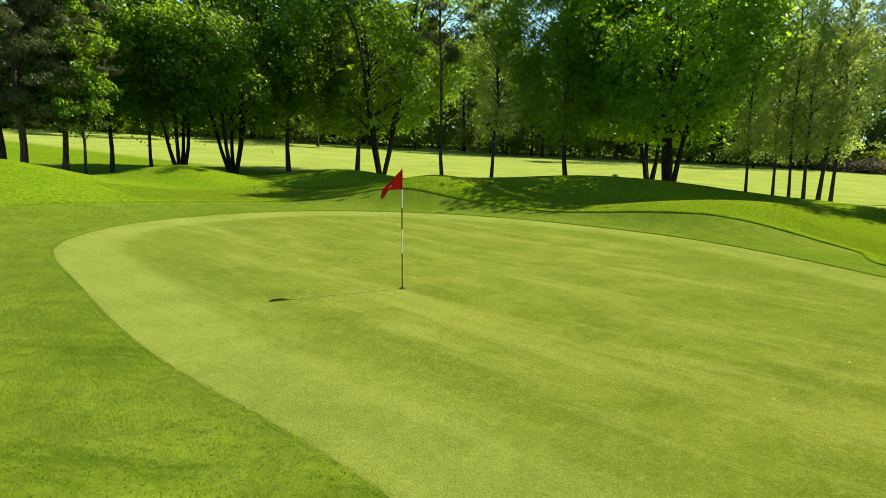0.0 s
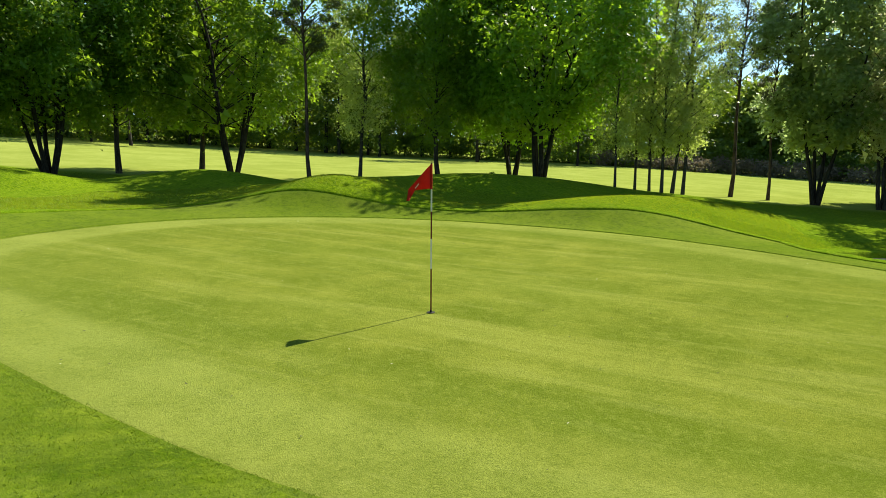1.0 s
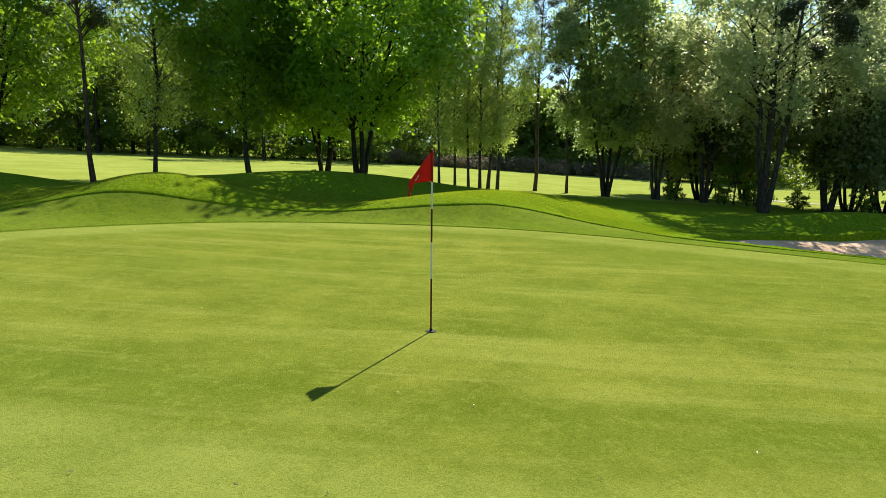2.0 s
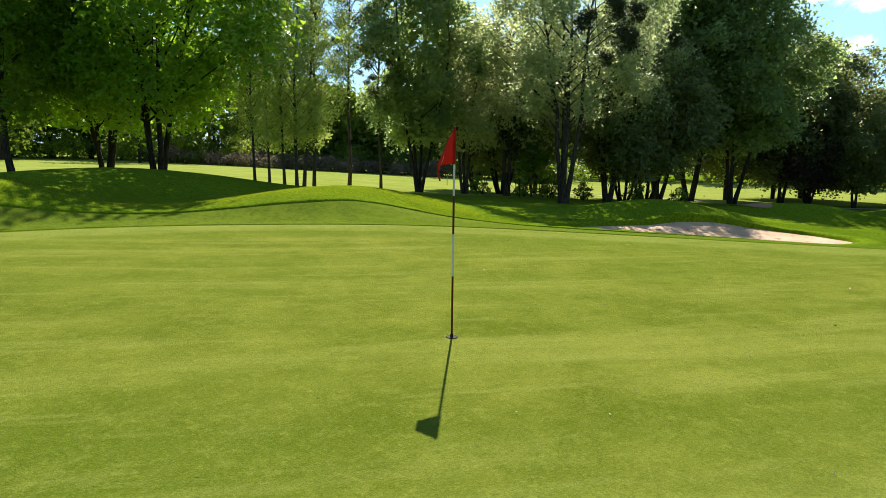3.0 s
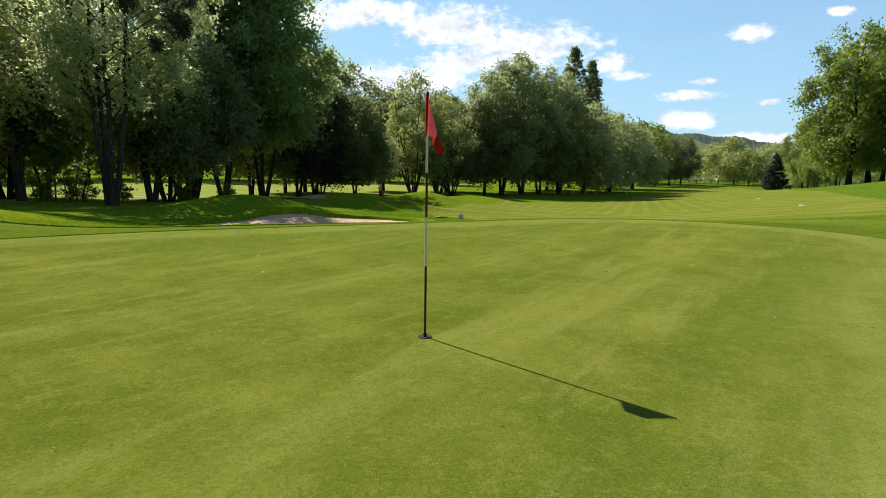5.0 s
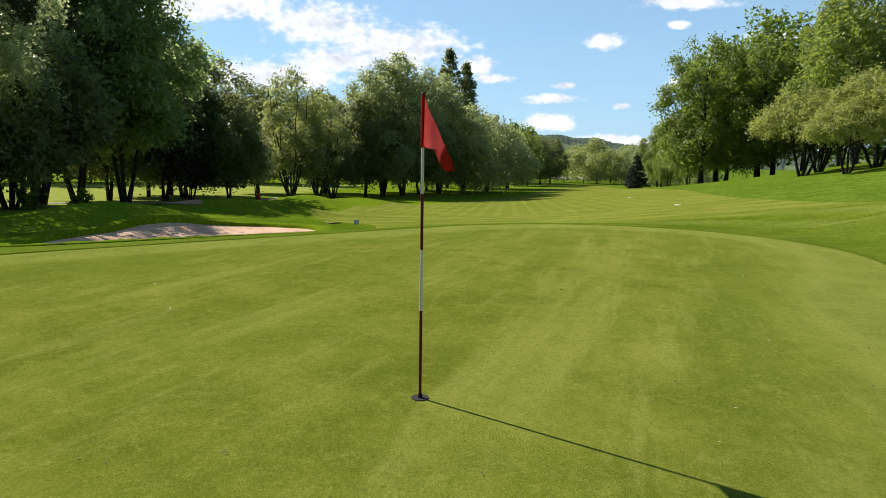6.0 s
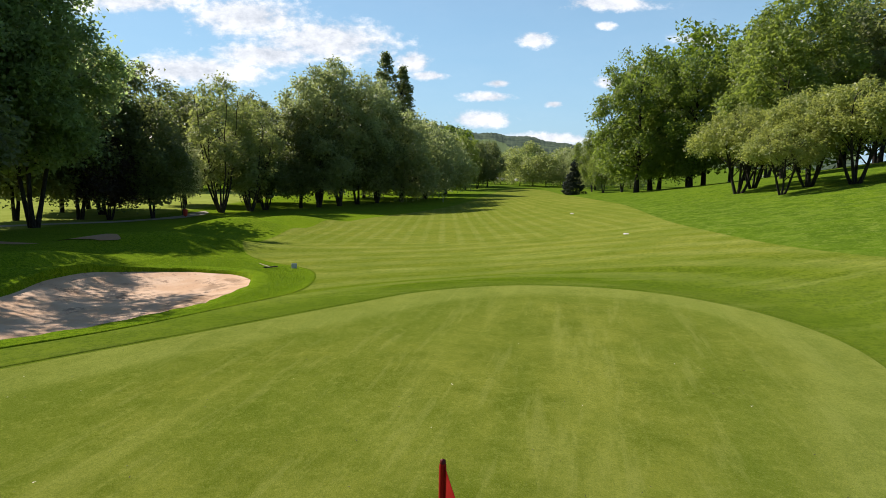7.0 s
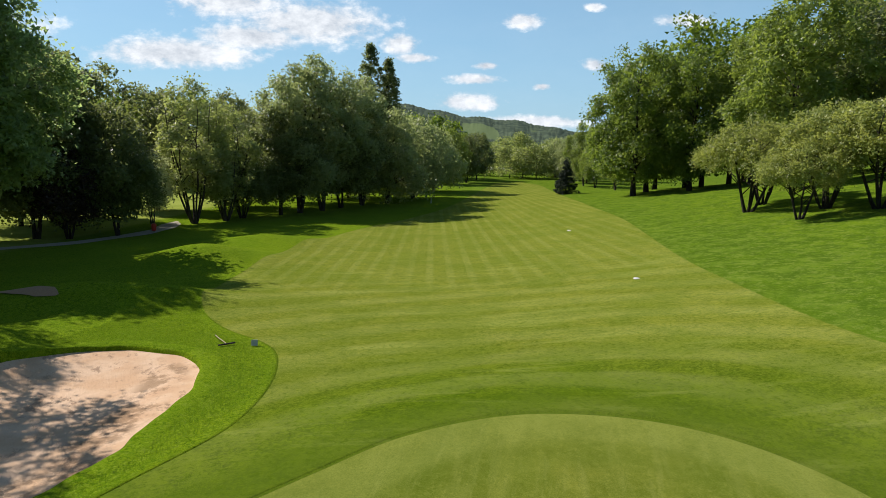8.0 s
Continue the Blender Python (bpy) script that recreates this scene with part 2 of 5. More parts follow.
def ground_material():
    """Rough grass, with the closer-cut apron and fairway inside their outline, mown in stripes."""
    k = Mat("turf")
    short = k.math("ADD", k.attr("short"), k.math("MULTIPLY", k.math("SUBTRACT", k.noise(3.0, 3.0), 0.5), 0.14))
    u, v, ring = k.attr("along"), k.attr("across"), k.attr("ring")
    fine = k.noise(55.0, 3.0, 0.75)
    mid = k.noise(9, 6, 0.75)
    soft_mid = k.noise(1.5, 6, 0.7)
    big = k.noise(0.3, 4, 0.55)
    speck = k.noise(38.0, 4.0, 0.8)
    plan = k.nt.nodes.new("ShaderNodeCombineXYZ")
    k.put(plan.inputs[0], k.math("MULTIPLY", u, 1.0))
    k.put(plan.inputs[1], k.math("MULTIPLY", v, 0.16))
    rows = k.nt.nodes.new("ShaderNodeCombineXYZ")
    k.put(rows.inputs[0], k.math("MULTIPLY", u, 0.05))
    k.put(rows.inputs[1], k.math("MULTIPLY", v, 0.6))
    streaks = k.noise(0.85, 7.0, 0.68, plan.outputs[0])
    # rough
    rough = k.mix(k.ramp(mid, 0.42, 0.58), (0.056, 0.112, 0.0021), (0.154, 0.227, 0.0056))
    rough = k.mix(k.ramp(soft_mid, 0.40, 0.64, 0.0, 0.60), rough, (0.133, 0.210, 0.0070))
    rough = k.mix(k.ramp(big, 0.42, 0.62, 0.0, 0.40), rough, (0.063, 0.133, 0.0028))
    rough = k.mix(k.ramp(k.noise(20.0, 5.0, 0.8), 0.50, 0.60, 0.0, 0.60), rough, (0.024, 0.055, 0.0014))
    rough = k.mix(k.ramp(k.noise(13.0, 6.0, 0.85), 0.52, 0.61, 0.0, 0.65), rough, (0.199, 0.273, 0.0210))
    rough = k.mix(k.ramp(k.noise(4, 7, 0.85), 0.52, 0.62, 0.0, 0.40), rough, (0.189, 0.245, 0.0280))
    down = k.math("MULTIPLY", k.ramp(v, 2.0, -10.0), k.ramp(v, -26.0, -15.0))
    rough = k.mix(k.math("MULTIPLY", down, 0.65), rough, k.mix(k.ramp(k.noise(0.6, 6, 0.7), 0.40, 0.62), (0.053, 0.109, 0.0056), (0.120, 0.183, 0.0196)))
    clumps = k.math("MULTIPLY", k.ramp(v, -9.0, -15.0), k.ramp(k.noise(0.9, 7.0, 0.78), 0.40, 0.60, 0.15, 0.85))
    rough = k.mix(clumps, rough, (0.042, 0.088, 0.005))
    rough = k.mix(k.math("MULTIPLY", k.ramp(v, -9.0, -15.0), k.ramp(k.noise(7.0, 6.0, 0.85), 0.52, 0.62, 0.0, 0.5)), rough, (0.150, 0.215, 0.020))
    rough = k.mix(k.math("MULTIPLY", k.ramp(k.noise(2.6, 8, 0.85), 0.51, 0.60, 0.0, 0.55), k.ramp(v, 0.0, -12.0)), rough, (0.182, 0.234, 0.0385))
    # apron and fairway
    lanes = k.math("SINE", k.math("MULTIPLY", k.math("ADD", v, k.math("MULTIPLY", soft_mid, 0.22)), 5.4))
    lanes = k.ramp(lanes, 0.0, 1.0, -0.6, 1.3)
    lanes = k.math("MULTIPLY", lanes, k.ramp(u, 28.0, 38.0))
    lanes = k.math("MULTIPLY", lanes, k.ramp(k.noise(0.8, 4.0, 0.6, rows.outputs[0]), 0.36, 0.62, 0.25, 1.0))
    rings = k.math("SINE", k.math("MULTIPLY", k.math("ADD", ring, k.math("MULTIPLY", k.noise(0.30, 3.0), 1.2)), 2.5))
    rings = k.math("MULTIPLY", rings, k.math("MULTIPLY", k.ramp(u, 12.0, 18.0), k.ramp(u, 38.0, 28.0)))
    rings = k.math("MULTIPLY", rings, k.ramp(k.noise(0.25, 3.0), 0.35, 0.62, 0.15, 1.0))
    stripes = k.math("ADD", lanes, k.math("MULTIPLY", rings, 1.6))
    near_cut = k.mix(k.ramp(mid, 0.40, 0.60), (0.032, 0.067, 0.0014), (0.078, 0.123, 0.0035))
    far_cut = k.mix(k.ramp(mid, 0.40, 0.60), (0.094, 0.122, 0.0095), (0.166, 0.188, 0.0260))
    away = k.ramp(ring, 1.5, 8.5)
    cut = k.mix(away, near_cut, far_cut)
    cut = k.mix(k.ramp(soft_mid, 0.42, 0.60, 0.0, 0.55), cut, k.mix(away, (0.112, 0.160, 0.0056), (0.186, 0.209, 0.0210)))
    cut = k.mix(k.ramp(stripes, -0.9, 0.9, 0.0, 0.32), cut, (0.275, 0.297, 0.0740))
    cut = k.mix(k.ramp(big, 0.44, 0.60, 0.0, 0.35), cut, (0.073, 0.125, 0.0056))
    near_side = k.math("MULTIPLY", k.ramp(v, -2.0, -5.0), k.ramp(u, 11.0, 5.0))
    swath = k.noise(0.8, 7.0, 0.72, k.scaled((0.42, 1.25, 1.0)))
    cut = k.mix(k.math("MULTIPLY", k.ramp(swath, 0.50, 0.62, 0.0, 0.50), near_side), cut, (0.189, 0.234, 0.0210))
    cut = k.mix(k.math("MULTIPLY", k.ramp(swath, 0.46, 0.36, 0.0, 0.65), near_side), cut, (0.025, 0.057, 0.0014))
    cut = k.mix(k.math("MULTIPLY", k.ramp(streaks, 0.53, 0.66, 0.0, 0.38), k.math("MULTIPLY", k.ramp(u, 5.0, 14.0), k.ramp(u, 46.0, 34.0, 0.15, 1.0))), cut, (0.273, 0.308, 0.0665))
    cut = k.mix(k.math("MULTIPLY", k.ramp(streaks, 0.46, 0.34, 0.0, 0.34), k.math("MULTIPLY", k.ramp(u, 5.0, 14.0), k.ramp(u, 46.0, 34.0, 0.15, 1.0))), cut, (0.059, 0.105, 0.0035))
    cut = k.mix(k.ramp(k.noise(17.0, 5.0, 0.85), 0.52, 0.62, 0.0, 0.48), cut, k.mix(away, (0.140, 0.195, 0.0100), (0.272, 0.294, 0.0560)))
    cut = k.mix(k.ramp(speck, 0.50, 0.66, 0.0, 0.40), cut, (0.036, 0.069, 0.0021))
    cut = k.mix(k.ramp(k.noise(3.4, 9, 0.85), 0.51, 0.60, 0.0, 0.42), cut, k.mix(away, (0.120, 0.172, 0.0075), (0.222, 0.246, 0.0322)))
    cut = k.mix(k.ramp(k.noise(6.5, 8, 0.85), 0.51, 0.59, 0.0, 0.55), cut, (0.048, 0.092, 0.0021))
    # a darker lap just outside the far rim of the green
    lap = k.math("MULTIPLY", k.ramp(ring, 1.5, 0.9), k.ramp(u, 7.0, 11.0, 0.0, 0.38))
    cut = k.mix(lap, cut, (0.058, 0.100, 0.0040))
    # the deeper sward round the near end of the green
    deep = k.math("MULTIPLY", near_side, k.ramp(k.noise(0.55, 6.0, 0.7), 0.38, 0.58, 0.48, 0.05))
    cut = k.mix(deep, cut, (0.046, 0.078, 0.0018))
    far = k.ramp(k.attr("field"), 0.0, 1.0)
    field = k.mix(k.ramp(big, 0.3, 0.7), (0.200, 0.243, 0.0440), (0.262, 0.304, 0.0660))
    field = k.mix(k.ramp(soft_mid, 0.4, 0.7, 0.0, 0.3), field, (0.133, 0.182, 0.0070))
    rough = k.mix(far, rough, field)
    col = k.mix(k.ramp(short, -0.05, 0.05), cut, rough)
    height = k.math("ADD", k.math("MULTIPLY", fine, 0.8), k.math("MULTIPLY", k.noise(18.0, 5.0, 0.75), 1.6))
    return k.done(k.surface(col, 0.9, normal=k.bump(height, 0.55, 0.022), spec=0.0, sheen=0.03))


def green_material():
    k = Mat("putting_turf")
    u, v, ring = k.attr("along"), k.attr("across"), k.attr("ring")
    # mowing runs the length of the green, a little askew to it
    course = k.nt.nodes.new("ShaderNodeCombineXYZ")
    k.put(course.inputs[0], k.math("MULTIPLY", u, 0.13))
    k.put(course.inputs[1], k.math("ADD", v, k.math("MULTIPLY", u, 0.21)))
    sweep = k.noise(0.62, 5.0, 0.60, course.outputs[0])
    thread = k.noise(2.2, 6.0, 0.70, course.outputs[0])
    streak = k.noise(1.0, 8.0, 0.72, k.scaled((0.8, 0.8, 1.0)))
    big = k.noise(0.24, 5, 0.6)
    fine = k.noise(80.0, 3.0, 0.75)
    speck = k.noise(48.0, 4.0, 0.85)
    col = k.mix(k.ramp(streak, 0.32, 0.68), (0.094, 0.126, 0.008), (0.181, 0.204, 0.024))
    col = k.mix(k.ramp(big, 0.40, 0.62, 0.0, 0.50), col, (0.100, 0.143, 0.010))
    col = k.mix(k.ramp(sweep, 0.49, 0.34, 0.0, 0.60), col, (0.080, 0.118, 0.006))
    col = k.mix(k.ramp(sweep, 0.50, 0.66, 0.0, 0.55), col, (0.247, 0.269, 0.046))
    col = k.mix(k.ramp(thread, 0.52, 0.62, 0.0, 0.32), col, (0.243, 0.266, 0.056))
    # laps along the rim
    lap = k.math("ADD", ring, k.math("MULTIPLY", k.noise(0.35, 3.0), 0.5))
    rim = k.ramp(lap, -1.45, -0.85)
    rim = k.math("MULTIPLY", rim, k.math("MULTIPLY", k.ramp(u, 2.0, -4.0, 0.50, 0.66), k.ramp(streak, 0.34, 0.62, 0.62, 1.05)))
    col = k.mix(rim, col, (0.216, 0.258, 0.050))
    second = k.math("MULTIPLY", k.ramp(lap, -2.4, -1.9), k.ramp(lap, -1.0, -1.3))
    col = k.mix(k.math("MULTIPLY", second, 0.30), col, (0.095, 0.140, 0.011))
    col = k.mix(k.ramp(k.noise(5, 7, 0.85), 0.50, 0.62, 0.0, 0.42), col, (0.216, 0.245, 0.038))
    col = k.mix(k.ramp(k.noise(15.0, 6.0, 0.85), 0.50, 0.60, 0.0, 0.28), col, (0.067, 0.099, 0.006))
    col = k.mix(k.ramp(k.noise(21.0, 5.0, 0.85), 0.53, 0.62, 0.0, 0.20), col, (0.277, 0.301, 0.068))
    col = k.mix(k.ramp(speck, 0.50, 0.64, 0.0, 0.42), col, (0.054, 0.081, 0.008))
    col = k.mix(k.ramp(speck, 0.47, 0.34, 0.0, 0.36), col, (0.257, 0.280, 0.056))
    height = k.math("ADD", fine, k.noise(26.0, 5.0, 0.85))
    return k.done(k.surface(col, 0.9, normal=k.bump(height, 0.7, 0.018), spec=0.0, sheen=0.055))


def sand_material():
    k = Mat("sand")
    big, mid, fine = k.noise(0.8, 5, 0.6), k.noise(5, 6, 0.75), k.noise(45.0, 3.0, 0.8)
    rake = k.noise(9.0, 4.0, 0.7, k.scaled((0.25, 1.6, 1.0)))
    col = k.mix(k.ramp(big, 0.35, 0.65), (0.518, 0.339, 0.2065), (0.602, 0.430, 0.2905))
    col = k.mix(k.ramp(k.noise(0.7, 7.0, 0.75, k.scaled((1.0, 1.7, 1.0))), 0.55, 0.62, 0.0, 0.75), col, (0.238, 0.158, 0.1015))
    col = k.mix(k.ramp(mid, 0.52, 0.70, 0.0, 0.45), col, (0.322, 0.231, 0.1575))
    edge = k.attr("edge")
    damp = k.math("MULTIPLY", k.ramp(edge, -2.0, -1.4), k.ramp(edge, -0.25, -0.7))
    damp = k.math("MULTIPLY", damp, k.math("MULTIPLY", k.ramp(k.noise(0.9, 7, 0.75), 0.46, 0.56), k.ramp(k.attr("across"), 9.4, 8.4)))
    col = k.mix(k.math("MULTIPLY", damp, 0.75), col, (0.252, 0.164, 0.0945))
    rel = k.math("ADD", k.math("ADD", k.math("MULTIPLY", mid, 2.2), k.math("MULTIPLY", fine, 0.4)), rake)
    return k.done(k.surface(col, 0.95, normal=k.bump(rel, 0.45, 0.035), spec=0.08))


def plain_material(name, col, rough=0.5, metal=0.0, grain=0.15, spec=0.5):
    k = Mat(name)
    c = k.mix(k.ramp(k.noise(30.0, 4.0), 0.35, 0.7, 0.0, grain), col, tuple(0.55 * x for x in col))
    return k.done(k.surface(c, rough, metal, k.bump(k.noise(150.0), 0.1, 0.002), spec))


TURF, PUTTING, SAND = ground_material(), green_material(), sand_material()
RED_PAINT = plain_material("red_pole_paint", (0.095, 0.006, 0.006), 0.5, spec=0.25)
WHITE_PAINT = plain_material("white_pole_paint", (0.576, 0.560, 0.528), 0.4)
DARK_HOLE = plain_material("cup_shade", (0.012, 0.010, 0.008), 0.9)
SOIL = plain_material("earth_rim", (0.014, 0.011, 0.006), 0.95)
WOOD = plain_material("pale_wood", (0.336, 0.264, 0.144), 0.7)
BLACK_PLASTIC = plain_material("black_plastic", (0.010, 0.010, 0.010), 0.8, spec=0.2)
GREY_SIGN = plain_material("grey_sheet", (0.40, 0.41, 0.41), 0.6)
RED_PLASTIC = plain_material("red_plastic", (0.45, 0.03, 0.015), 0.45)
WHITE_MARK = plain_material("white_mark", (0.62, 0.60, 0.57), 0.6)
BARE_EARTH = plain_material("bare_earth", (0.340, 0.205, 0.110), 0.95, 0.0, 0.5)
GRAVEL = plain_material("path_gravel", (0.336, 0.304, 0.240), 0.95, 0.0, 0.5)
FAR_CAR = plain_material("car_paint_white", (0.600, 0.608, 0.624), 0.25)
CAR_GLASS = plain_material("car_glass", (0.02, 0.025, 0.03), 0.1)
TYRE = plain_material("tyre_rubber", (0.02, 0.02, 0.02), 0.9)


def cloth_material():
    k = Mat("red_flag_cloth")
    weave = k.noise(220.0, 2.0)
    col = k.mix(k.ramp(k.noise(9.0, 3.0), 0.3, 0.75), (0.37, 0.014, 0.009), (0.50, 0.026, 0.017))
    return k.done(k.blend(0.38, k.surface(col, 0.75, normal=k.bump(weave, 0.2, 0.001), spec=0.2), k.sheer((0.58, 0.035, 0.018))))


FLAG_CLOTH = cloth_material()


def hill_material():
    k = Mat("wooded_hill")
    # tones paler and bluer than near foliage: distance haze put into the colour
    wood = k.mix(k.ramp(k.noise(0.036, 7, 0.8), 0.40, 0.60), (0.028, 0.046, 0.0300), (0.080, 0.110, 0.0620))
    meadow = k.mix(k.noise(0.02, 3.0), (0.091, 0.133, 0.0490), (0.133, 0.175, 0.0700))
    col = k.mix(k.ramp(k.attr("meadow"), 0.45, 0.55), wood, meadow)
    return k.done(k.surface(col, 0.9, spec=0.1))


HILL = hill_material()


# ---- small builders ----
def mesh_of(name, verts, faces, mat, smooth_faces=False, attrs=None):
    """A mesh from arrays; faces all have the same number of corners."""
    verts, faces = np.asarray(verts, np.float32), np.asarray(faces, np.int32)
    me = bpy.data.meshes.new(name)
    n, k = faces.shape
    me.vertices.add(len(verts))
    me.vertices.foreach_set("co", verts.ravel())
    me.loops.add(n * k)
    me.loops.foreach_set("vertex_index", faces.ravel())
    me.polygons.add(n)
    me.polygons.foreach_set("loop_start", np.arange(0, n * k, k, dtype=np.int32))
    me.polygons.foreach_set("use_smooth", np.full(n, smooth_faces))
    me.update(calc_edges=True)
    for key, val in (attrs or {}).items():
        a = me.attributes.new(key, "FLOAT", "POINT")
        a.data.foreach_set("value", np.asarray(val, np.float32).ravel())
    me.materials.append(mat)
    return me


def part(name, bm, material, parent, label=""):
    """Links a bmesh or mesh as one object under a thing or part."""
    if isinstance(bm, bmesh.types.BMesh):
        me = bpy.data.meshes.new(name)
        bm.to_mesh(me)
        bm.free()
        me.materials.append(material)
    else:
        me = bm
    ob = new(name, me)
    ob.parent = parent
    return tagged(ob, label) if label else ob


def tube(points, radii, sides=7):
    """Vertices and quads of a tapered tube along a polyline."""
    p = np.asarray(points, float)
    r = np.asarray(radii, float)
    d = np.gradient(p, axis=0)
    d /= np.linalg.norm(d, axis=1)[:, None] + 1e-9
    ref = np.where(np.abs(d[:, 2:3]) > 0.9, np.array([[1.0, 0, 0]]), np.array([[0, 0, 1.0]]))
    a = np.cross(d, ref)
    a /= np.linalg.norm(a, axis=1)[:, None] + 1e-9
    b = np.cross(d, a)
    t = np.arange(sides) * 2 * math.pi / sides
    v = p[:, None] + r[:, None, None] * (np.cos(t)[None, :, None] * a[:, None] + np.sin(t)[None, :, None] * b[:, None])
    n = len(p)
    i, j = np.meshgrid(np.arange(n - 1), np.arange(sides), indexing="ij")
    k = (j + 1) % sides
    f = np.stack([i * sides + j, i * sides + k, (i + 1) * sides + k, (i + 1) * sides + j], -1).reshape(-1, 4)
    return v.reshape(-1, 3), f


def join(pieces):
    verts, faces, base = [], [], 0
    for v, f in pieces:
        verts.append(v)
        faces.append(f + base)
        base += len(v)
    return np.vstack(verts), np.vstack(faces)


def spline(pts, n=10):
    """A smooth closed outline through the points."""
    p = np.array(pts, float)
    k, out = len(p), []
    for i in range(k):
        a, b, c, d = p[i - 1], p[i], p[(i + 1) % k], p[(i + 2) % k]
        for s in np.linspace(0, 1, n, endpoint=False):
            out.append(.5 * ((2 * b) + (c - a) * s + (2 * a - 5 * b + 4 * c - d) * s * s + (3 * b - a - 3 * c + d) * s ** 3))
    return np.array(out)


def signed(poly, x, y):
    """Distance to a closed outline, negative inside."""
    x, y = np.asarray(x, float), np.asarray(y, float)
    best, inside = np.full(x.shape, 1e18), np.zeros(x.shape, bool)
    for (ax, ay), (bx, by) in zip(poly, np.roll(poly, -1, 0)):
        ex, ey = bx - ax, by - ay
        s = np.clip(((x - ax) * ex + (y - ay) * ey) / (ex * ex + ey * ey + 1e-12), 0, 1)
        best = np.minimum(best, (x - ax - s * ex) ** 2 + (y - ay - s * ey) ** 2)
        inside ^= ((ay > y) != (by > y)) & (x < (bx - ax) * (y - ay) / (by - ay + 1e-18) + ax)
    return np.where(inside, -1, 1) * np.sqrt(best)


def smooth(a, b, t):
    t = np.clip((np.asarray(t, float) - a) / (b - a), 0, 1)
    return t * t * (3 - 2 * t)


def soft(x, k):
    return k * np.logaddexp(0, np.asarray(x, float) / k)


# ---- the lie of the land: u runs down the fairway from the cup, v to its left ----
CUP = (-0.98, 10.87)


def to_uv(x, y):
    dx, dy = x - CUP[0], y - CUP[1]
    return .8746 * dx - .4848 * dy, .4848 * dx + .8746 * dy


def to_xy(u, v):
    return CUP[0] + .8746 * u + .4848 * v, CUP[1] - .4848 * u + .8746 * v


GREEN = spline([(-7.9, -1.75), (-9.6, 0.3), (-10.1, 2.6), (-9.5, 5.5), (-7.8, 7.9), (-4.7, 9.9), (-1.0, 10.6), (2.8, 9.9), (5.9, 8.0), (9.75, 4.45),
                (12.2, 2.15), (13.85, 0.40), (14.85, -2.0), (14.6, -4.6), (13.3, -6.5), (11.0, -7.65), (8.0, -7.55), (3.6, -5.6), (-0.7, -4.55), (-4.2, -3.3)])
BUNK = spline([(13.3, 6.45), (15.5, 6.4), (18.0, 6.45), (20.2, 7.0), (21.7, 8.6), (22.0, 10.6), (20.9, 12.5), (18.3, 13.2), (15.3, 13.1),
               (12.4, 12.7), (10.2, 11.8), (8.7, 10.5), (8.4, 9.2), (9.5, 7.8), (11.3, 6.85)])
ragged = np.arange(len(BUNK)) * 2 * math.pi / len(BUNK)
BUNK = BUNK + (0.06 * np.sin(9 * ragged + 1) + 0.03 * np.sin(17 * ragged))[:, None] * (BUNK - BUNK.mean(0)) / np.linalg.norm(BUNK - BUNK.mean(0), axis=1)[:, None]
# closer-cut grass: apron round the green, opening into the fairway
APRON = spline([(-13.2, -1.0), (-12.8, 1.5), (-12.4, 4.0), (-11.8, 6.8), (-10.6, 9.0), (-8.4, 10.5), (-5.6, 11.3), (-3.2, 11.9), (-0.8, 12.3), (1.0, 12.45), (2.4, 12.55), (3.8, 12.85),
                (5.0, 12.95), (6.3, 12.6), (7.4, 11.6), (7.5, 10.3), (7.7, 8.9), (8.8, 7.4), (10.4, 6.2), (12.4, 5.3), (14.6, 4.5), (17.0, 4.35), (19.2, 4.5), (21.2, 5.0), (22.6, 5.9),
                (24.4, 7.7), (27.4, 9.6), (30.5, 10.5), (36, 10.95), (45, 10.7), (54, 9.4), (64, 6.9), (75, 2.4), (95, -3.5), (150, -14.0), (165, -20), (150, -25),
                (104, -20.5), (88, -19.2), (70, -17.6), (56, -16.4), (44, -14.6), (35, -13.2), (28, -12.5), (18, -12.1), (8, -14), (-2, -15), (-9, -12), (-13, -6)], 6)
# mounds: x, y, height, long and short half widths, turn in degrees
MOUNDS = [(-18.3, 22.6, 1.50, 4.8, 3.6, -26), (-13.4, 30.6, 0.95, 2.3, 1.6, -6), (-6.0, 33.1, 0.88, 2.8, 1.6, 0), (-0.8, 24.9, 1.10, 2.1, 2.6, -20),
          (6.9, 31.0, 1.08, 6.6, 2.1, 11), (10.2, 22.5, 0.87, 4.6, 1.9, 9), (23.0, 14.9, 0.85, 3.2, 1.3, -40), (31.2, 9.6, 0.95, 3.6, 1.5, 68),
          (43.2, 3.4, 1.05, 2.5, 2.2, 60), (50.0, -2.4, 0.75, 3.0, 2.2, 60)]


